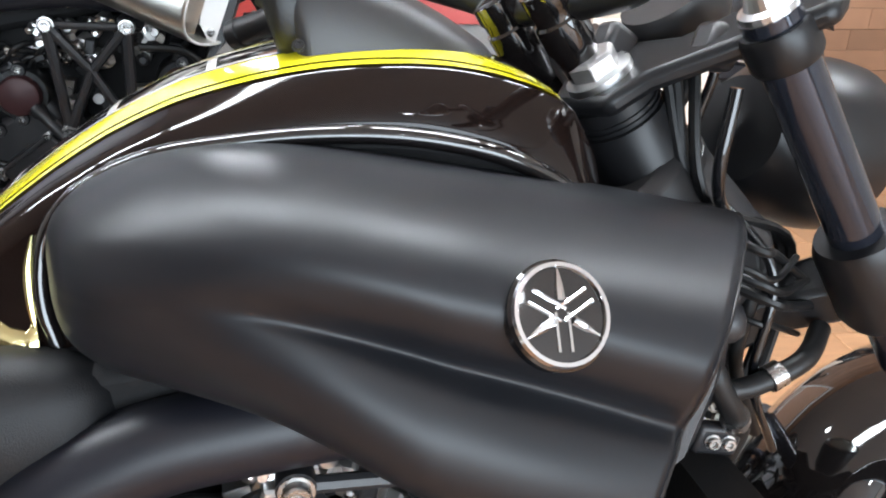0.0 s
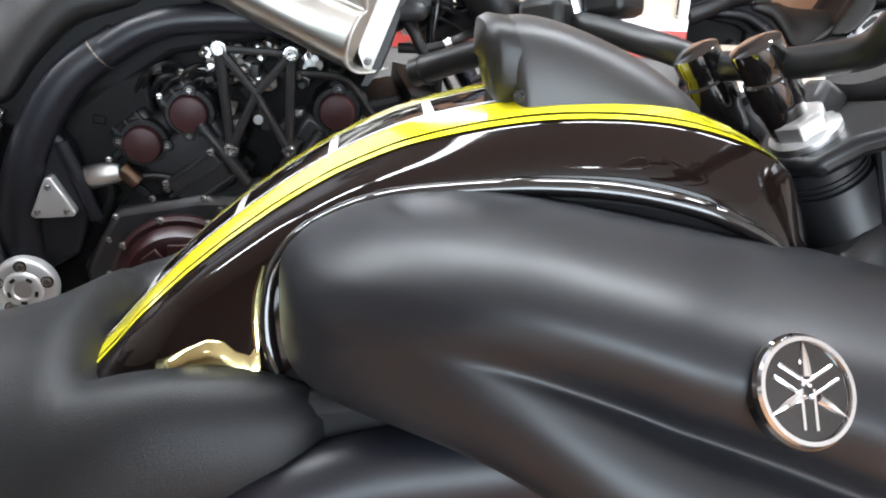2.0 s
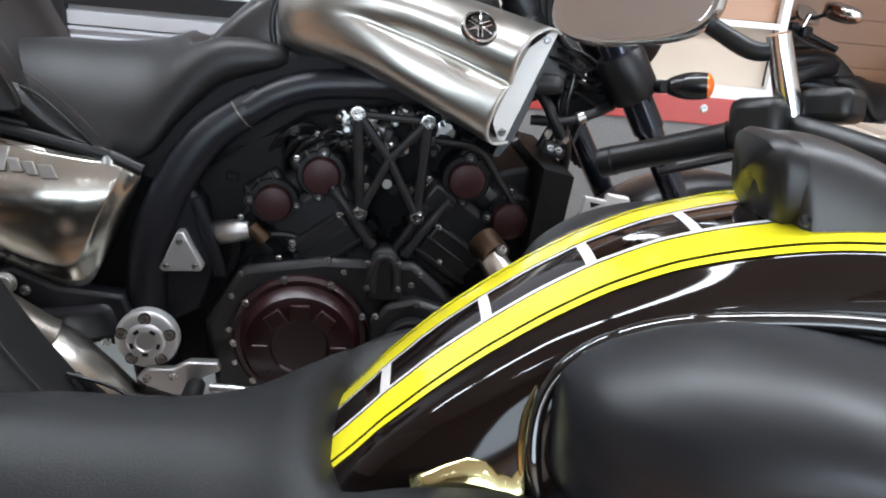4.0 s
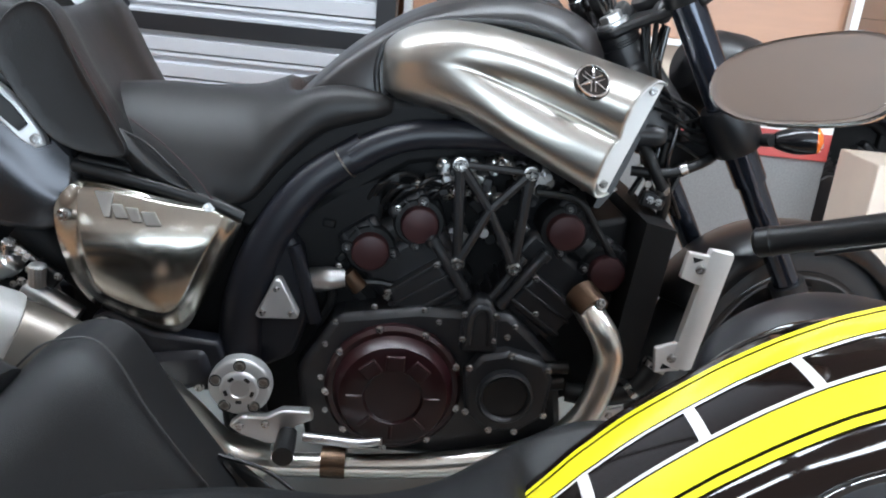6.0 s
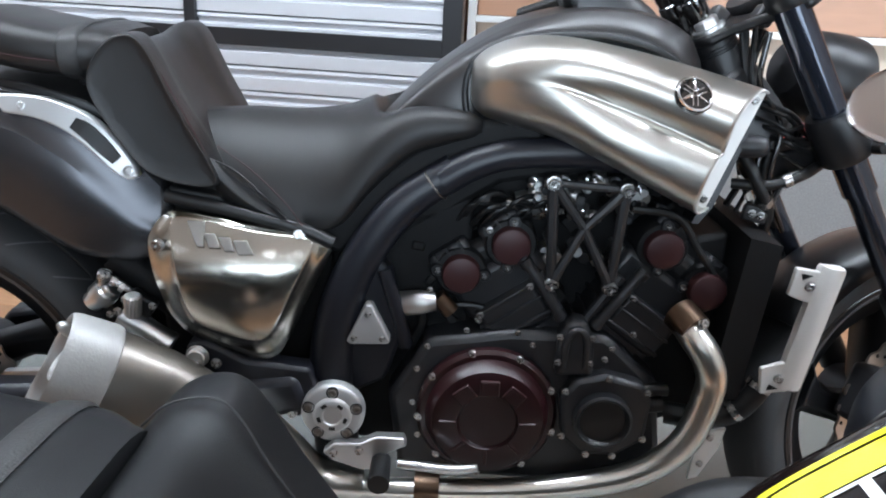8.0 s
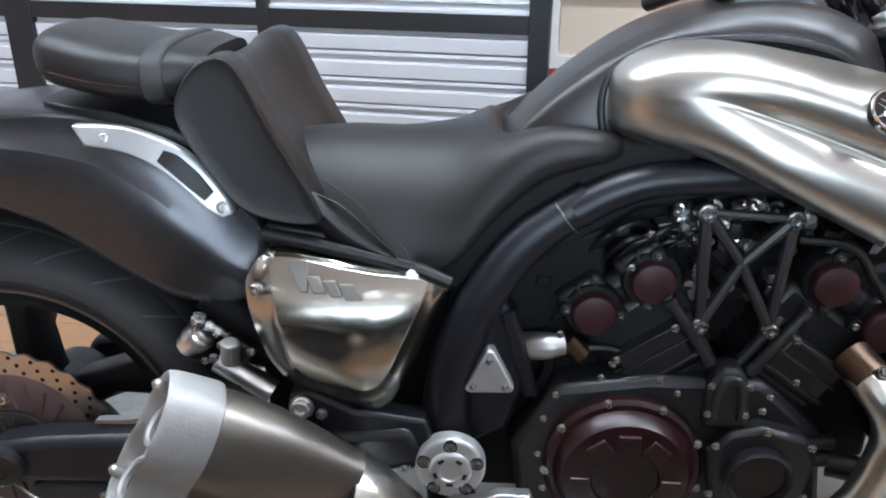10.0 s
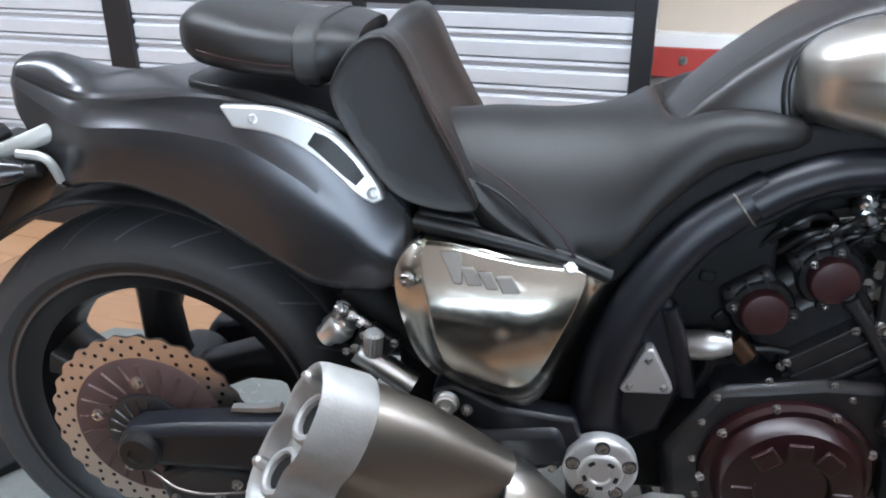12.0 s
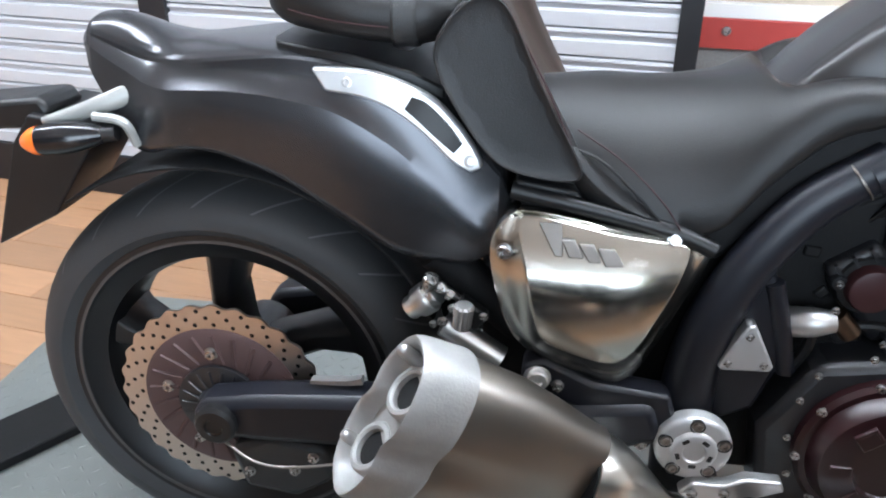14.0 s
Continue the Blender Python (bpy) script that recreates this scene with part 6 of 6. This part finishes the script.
    w = wheel(parent, "front_tyre", wc, 0.305, 0.12, 0.235, False)
    brake_disc(w, (wc[0], -0.075, wc[2]), 0.160, 1, "satin_black")
    bm = BM()
    rows = []
    for i in range(22):
        a = radians(20 + 125 * i / 21)
        rows.append([Vector((wc[0] + math.cos(a) * r, y, wc[2] + math.sin(a) * r)) for y, r in ((-0.075, 0.285), (-0.072, 0.315), (-0.05, 0.33), (0, 0.336), (0.05, 0.33), (0.072, 0.315), (0.075, 0.285))])
    loft(bm, rows, closed=False, caps=False)
    fd = part("front_fender", bm, style["fender"], parent, style["fender_label"], solid=0.004, angle=60)
    w.matrix_basis = turn
    fd.matrix_basis = turn
    bm = BM()
    prism(bm, [(wc[0] - 0.16, 0.33), (wc[0] - 0.12, 0.42), (wc[0] - 0.08, 0.41), (wc[0] - 0.10, 0.30)], -0.13, -0.06)
    fpart("front_caliper", bm, "cast_black", parent, "black front caliper", bevel=0.01)


def sidestand(parent):
    bm = BM()
    tube(bm, [(0.72, 0.15, 0.22), (0.76, 0.22, 0.10), (0.80, 0.2, -0.02)], 0.012, 10)
    part("side_stand", bm, "satin_black", parent)


def motorcycle(label, style, m):
    bike = thing("motorcycle", label, "motorcycle", "motorcycles in the showroom")
    for side in (-1, 1):
        scoop(bike, style, side)
    tank(bike, style)
    seats(bike, style)
    tail(bike, style)
    frame_and_covers(bike, style)
    rear_end(bike, style)
    engine(bike, style)
    front_end(bike, style)
    sidestand(bike)
    bike.matrix_basis = m
    return bike


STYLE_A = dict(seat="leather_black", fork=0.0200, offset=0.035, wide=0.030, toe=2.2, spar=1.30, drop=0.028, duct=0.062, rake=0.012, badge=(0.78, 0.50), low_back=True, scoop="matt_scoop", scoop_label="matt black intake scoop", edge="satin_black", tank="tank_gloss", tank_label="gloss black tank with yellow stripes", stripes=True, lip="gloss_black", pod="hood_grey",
               cover="satin_black", cover_label="satin black side cover", steer=22.0, fender="gloss_black", fender_label="gloss black front fender")
STYLE_B = dict(seat="leather", fork=0.0265, offset=0.043, wide=0.0, toe=0.0, spar=1.0, drop=0.0, duct=0.020, rake=0.0, badge=(0.84, 0.54), low_back=False, scoop="brushed", scoop_label="brushed steel intake scoop", edge="bare_edge", tank="tank_matt", tank_label="dark matt tank cover", stripes=False, lip="satin_black", pod="hood_grey",
               cover="brushed_cover", cover_label="brushed steel side cover", steer=20.0, fender="satin_black", fender_label="satin black front fender")

motorcycle("black motorcycle with yellow stripes, leaning on its side stand", STYLE_A, pose(-0.936, 0.597, 0.007, 0, 0, 5.55) @ pose(0, 0, 0, -3.0) @ pose(0, -0.1, 0.93, 2.2) @ pose(0, 0.1, -0.93))
motorcycle("dark grey motorcycle with brushed steel scoops, standing on the lift", STYLE_B, pose(-1.329, 1.435, 0.173, 0, 0, 9.0))

# ---- room ----


def slab(name, lo, hi, material, label, category, bevel=0.0):
    bm = BM()
    box(bm, lo, hi)
    return tagged(part(name, bm, material, None, "", smooth=False, bevel=bevel), label, category, "", "structure")


fl = slab("floor", (-6, -4, -0.12), (5, 4.6, -0.012), "deep_black", "orange-brown wooden laminate floor in planks", "floor")
slab("ceiling", (-6.15, -4.15, 3.0), (5.15, 4.75, 3.1), "ceiling", "white showroom ceiling", "ceiling")
wl = slab("wall_north", (-6, 4.62, 0), (5, 4.75, 3.0), "deep_black", "brown wood panelled wall with horizontal boards", "wall")
slab("wall_west", (-6.15, -4.15, 0), (-6, 4.75, 3.0), "pale_wall", "pale grey plaster wall", "wall")
slab("wall_east", (5, -4.15, 0), (5.15, 4.75, 3.0), "pale_wall", "pale grey plaster wall", "wall")
ws = tagged(new("wall_south"), "brown-grey plaster wall with a wide shop window", "wall", "", "structure")
for lo, hi in (((-6, -4.15, 0), (5, -4, 0.18)), ((-6, -4.15, 2.75), (5, -4, 3.0)), ((-6, -4.15, 0.18), (-1.2, -4, 2.75)), ((4.4, -4.15, 0.18), (5, -4, 2.75))):
    bm = BM()
    box(bm, lo, hi)
    part("wall_piece", bm, "plaster", ws, smooth=False)

for x in (-3.4, -2.0, -0.6, 0.8, 2.2):
    y = 1.3
    cl = thing("ceiling_light", "long white strip light on the ceiling", "ceiling light", "ceiling lights")
    bm = BM()
    box(bm, (x - 0.64, y - 0.15, 2.955), (x + 0.64, y + 0.15, 3.0))
    part("light_frame", bm, "white_frame", cl, smooth=False, bevel=0.006)
    bm = BM()
    box(bm, (x - 0.60, y - 0.11, 2.945), (x + 0.60, y + 0.11, 2.956))
    part("diffuser", bm, "panel_lamp", cl, smooth=False)
for x, y in ((-2.2, -1.2), (0.55, -1.2), (-0.8, -2.6), (1.9, -1.2), (0.1, 2.4), (2.4, 2.6)):
    cl = thing("downlight", "small round white ceiling downlight", "ceiling light", "ceiling downlights")
    bm = BM()
    lathe(bm, [(0.085, 0.0), (0.085, 0.02), (0.066, 0.022), (0.064, 0.012)], (x, y, 3.0), (0, 0, -1), 24, caps=False)
    part("trim_ring", bm, "white_frame", cl)
    bm = BM()
    lathe(bm, [(0.0002, 0.014), (0.065, 0.014)], (x, y, 3.0), (0, 0, -1), 24, caps=False)
    part("diffuser", bm, "lamp", cl)

# floor planks
rnd = random.Random(2)
PL = {}


def plank(w, l, h, material):
    key = (w, l, material)
    if key not in PL:
        bm = BM()
        e = 0.0015
        loft(bm, [[Vector((0, 0, -h)), Vector((l, 0, -h)), Vector((l, w, -h)), Vector((0, w, -h))], [Vector((0, 0, -e)), Vector((l, 0, -e)), Vector((l, w, -e)), Vector((0, w, -e))],
                  [Vector((e, e, 0)), Vector((l - e, e, 0)), Vector((l - e, w - e, 0)), Vector((e, w - e, 0))]])
        bmesh.ops.recalc_face_normals(bm, faces=bm.faces)
        me = bpy.data.meshes.new("plank")
        bm.to_mesh(me)
        bm.free()
        me.materials.append(M[material])
        PL[key] = me
    return PL[key]


far = BM()
for r in range(54):
    y = 4.55 - 0.16 * (r + 1)
    x = -6 + rnd.uniform(-1.2, 0)
    while x < 4.9:
        l = 1.25
        if -1.3 < y and -4.0 < x < 2.6:
            ob = new("plank", plank(0.158, l, 0.012, "laminate"))
            ob.parent = fl
            ob.location = (x, y, 0)
        else:
            e = 0.0015
            a = [far.verts.new(q) for q in ((x + e, y + e, 0), (x + l - e, y + e, 0), (x + l - e, y + 0.158 - e, 0), (x + e, y + 0.158 - e, 0))]
            c = [far.verts.new((q.co.x, q.co.y, -0.010)) for q in a]
            far.faces.new(a)
            for k in range(4):
                far.faces.new((a[(k + 1) % 4], a[k], c[k], c[(k + 1) % 4]))
        x += l + 0.001
tagged(part("far_plank", far, "laminate", fl, smooth=False), kind="stuff")
# boards of the wood wall
for r in range(25):
    x = -1.2 + rnd.uniform(-1.0, 0)
    while x < 4.9:
        ob = new("board", plank(0.118, 1.6, 0.012, "wood_wall"))
        ob.parent = wl
        ob.matrix_local = Matrix.Translation((x, 4.608, 0.12 * r)) @ Matrix.Rotation(radians(90), 4, "X")
        x += 1.602

# lift platform under the motorcycle
lift = thing("lift_platform", "grey checker plate lift platform", "platform")
bm = BM()
deck = [(-0.77, -0.55), (2.2, -0.55), (2.2, 0.66), (-0.60, 0.72), (-0.765, 0.46)]
a = [bm.verts.new((x, y, -0.151)) for x, y in deck]
b = [bm.verts.new((x, y, 0.0)) for x, y in deck]
for i in range(5):
    bm.faces.new((a[i], a[(i + 1) % 5], b[(i + 1) % 5], b[i]))
bm.faces.new(a[::-1])
bm.faces.new(b)
part("platform_deck", bm, "plate", lift, smooth=False, bevel=0.008)
bm = BM()
for i in range(34):
    for j in range(22):
        x, y = -0.74 + 0.032 * i, -0.02 + 0.032 * j
        if x + y * 0.5 > 0.6 or (y > 0.46 and x < -0.58):
            continue
        m = rot("Z", 45 if (i + j) % 2 else -45)
        vs = [bm.verts.new(Vector((x, y, 0)) + m @ Vector(q)) for q in ((-0.012, 0, 0), (0, -0.0035, 0), (0.012, 0, 0), (0, 0.0035, 0), (-0.006, 0, 0.0014), (0.006, 0, 0.0014))]
        for f in ((0, 1, 5, 4), (1, 2, 5), (2, 3, 4, 5), (3, 0, 4)):
            bm.faces.new([vs[q] for q in f])
tagged(part("checker_bump", bm, "plate", lift, smooth=False), kind="stuff")
bm = BM()
prism(bm, [(-0.70, 0.0), (-0.46, 0.0), (-0.46, 0.022), (-0.70, 0.022)], -0.07, 0.07)
bm.transform(Matrix.Translation((-0.58, 0.12, 0)) @ Matrix.Rotation(radians(55), 4, "Z") @ Matrix.Translation((0.58, 0, 0)))
part("rubber_pad", bm, "deep_black", lift, "black rubber wheel pad", bevel=0.004)
lift.matrix_basis = pose(-1.329, 1.435, 0.151, 0, 0, 9.0)

# shutter wall
sw = tagged(new("shutter_wall"), "grey slatted shutters in black frames", "shutter", "", "structure")
Y = 2.95
for x0, x1 in ((-2.625, -2.515), (-1.657, -1.615), (-0.755, -0.690), (-4.55, -4.44), (-3.6, -3.56)):
    bm = BM()
    box(bm, (x0, Y, 0), (x1, Y + 0.06, 2.99))
    part("post", bm, "post", sw, smooth=False, bevel=0.003)
bm = BM()
box(bm, (-5.9, Y + 0.004, 0.928), (-0.75, Y + 0.05, 0.985))
part("rail", bm, "post", sw, smooth=False)
bm = BM()
box(bm, (-5.9, Y + 0.002, 0.0), (-0.75, Y + 0.05, 0.165))
part("base_board", bm, "post", sw, smooth=False)
for r in range(33):
    z = 0.165 + 0.0868 * r
    for x0, x1 in ((-5.9, -4.5), (-4.5, -2.60), (-2.53, -0.752)):
        bm = BM()
        prof = [(0.040, 0.0), (0.018, 0.003), (0.016, 0.046), (0.020, 0.050), (0.030, 0.053), (0.030, 0.066), (0.020, 0.069), (0.016, 0.073), (0.018, 0.083), (0.040, 0.0845), (0.050, 0.0845), (0.050, 0.0)]
        a = [bm.verts.new((x0, Y + y, z + q)) for y, q in prof]
        b = [bm.verts.new((x1, Y + y, z + q)) for y, q in prof]
        for i in range(len(prof)):
            j = (i + 1) % len(prof)
            bm.faces.new((a[i], a[j], b[j], b[i]))
        bm.faces.new(a[::-1])
        bm.faces.new(b)
        part("slat", bm, "shutter", sw, smooth=False)
bm = BM()
box(bm, (-5.9, Y + 0.05, 0), (-0.70, Y + 0.12, 2.99))
part("backing", bm, "deep_black", sw, smooth=False)

# display cabinet with red rail
cn = thing("display_cabinet", "grey based display cabinet with a red rail and white frame", "cabinet")
YC = 3.4


def cab(name, x0, x1, z0, z1, y0, y1, material, label="", bevel=0.002):
    bm = BM()
    box(bm, (x0, y0, z0), (x1, y1, z1))
    return part(name, bm, material, cn, label, smooth=False, bevel=bevel)


cab("front_panel", -0.73, 0.96, 0.0, 0.652, YC + 0.012, YC + 0.3, "carpet", "grey felt panel")
rr = cab("red_rail", -0.73, 0.96, 0.652, 0.757, YC, YC + 0.3, "red_paint", "red painted rail", 0.004)
for x in (-0.60, -0.15, 0.30, 0.70, 0.92):
    bolt(rr, (x, YC, 0.713), 0.013)
cab("white_frame", -0.73, 0.96, 0.757, 0.803, YC + 0.004, YC + 0.3, "white_frame")
for x0 in (-0.73, 0.925):
    cab("white_frame", x0, x0 + 0.03, 0.803, 1.9, YC + 0.004, YC + 0.05, "white_frame")
cab("white_frame", -0.70, 0.925, 1.028, 1.052, YC + 0.006, YC + 0.05, "white_frame")
cab("panel", -0.70, 0.925, 0.803, 1.028, YC + 0.07, YC + 0.09, "beige", "beige panel")
cab("wood_back", -0.70, 0.925, 1.052, 1.9, YC + 0.07, YC + 0.09, "card_wood", "orange-brown wood panel")
cab("cabinet_top", -0.73, 0.96, 1.9, 1.95, YC + 0.004, YC + 0.3, "white_frame")

pt = thing("wooden_plinth", "low orange-brown wooden plinth on the floor", "plinth")
bm = BM()
box(bm, (0.965, 3.02, 0.0), (1.75, 3.42, 0.32))
part("plinth_body", bm, "card_wood", pt, smooth=False, bevel=0.004)
bx = thing("cardboard_box", "pale cardboard box on the wooden plinth", "box")
bm = BM()
box(bm, (-0.26, -0.15, 0), (0.26, 0.15, 0.40))
part("box_body", bm, "card", bx, smooth=False, bevel=0.006)
bm = BM()
box(bm, (-0.03, -0.1515, 0.0), (0.03, 0.1515, 0.4015))
part("tape", bm, "beige", bx, smooth=False)
bx.matrix_basis = pose(1.245, 3.21, 0.321, 0, 0, 4)

STYLE_C = dict(STYLE_B, scoop="matt_scoop", scoop_label="matt black intake scoop", edge="satin_black", cover="satin_black", cover_label="satin black side cover", steer=-6.0)
motorcycle("dark motorcycle parked by the wood panelled wall", STYLE_C, pose(2.30, 4.20, 0.0, 0, 0, 181))
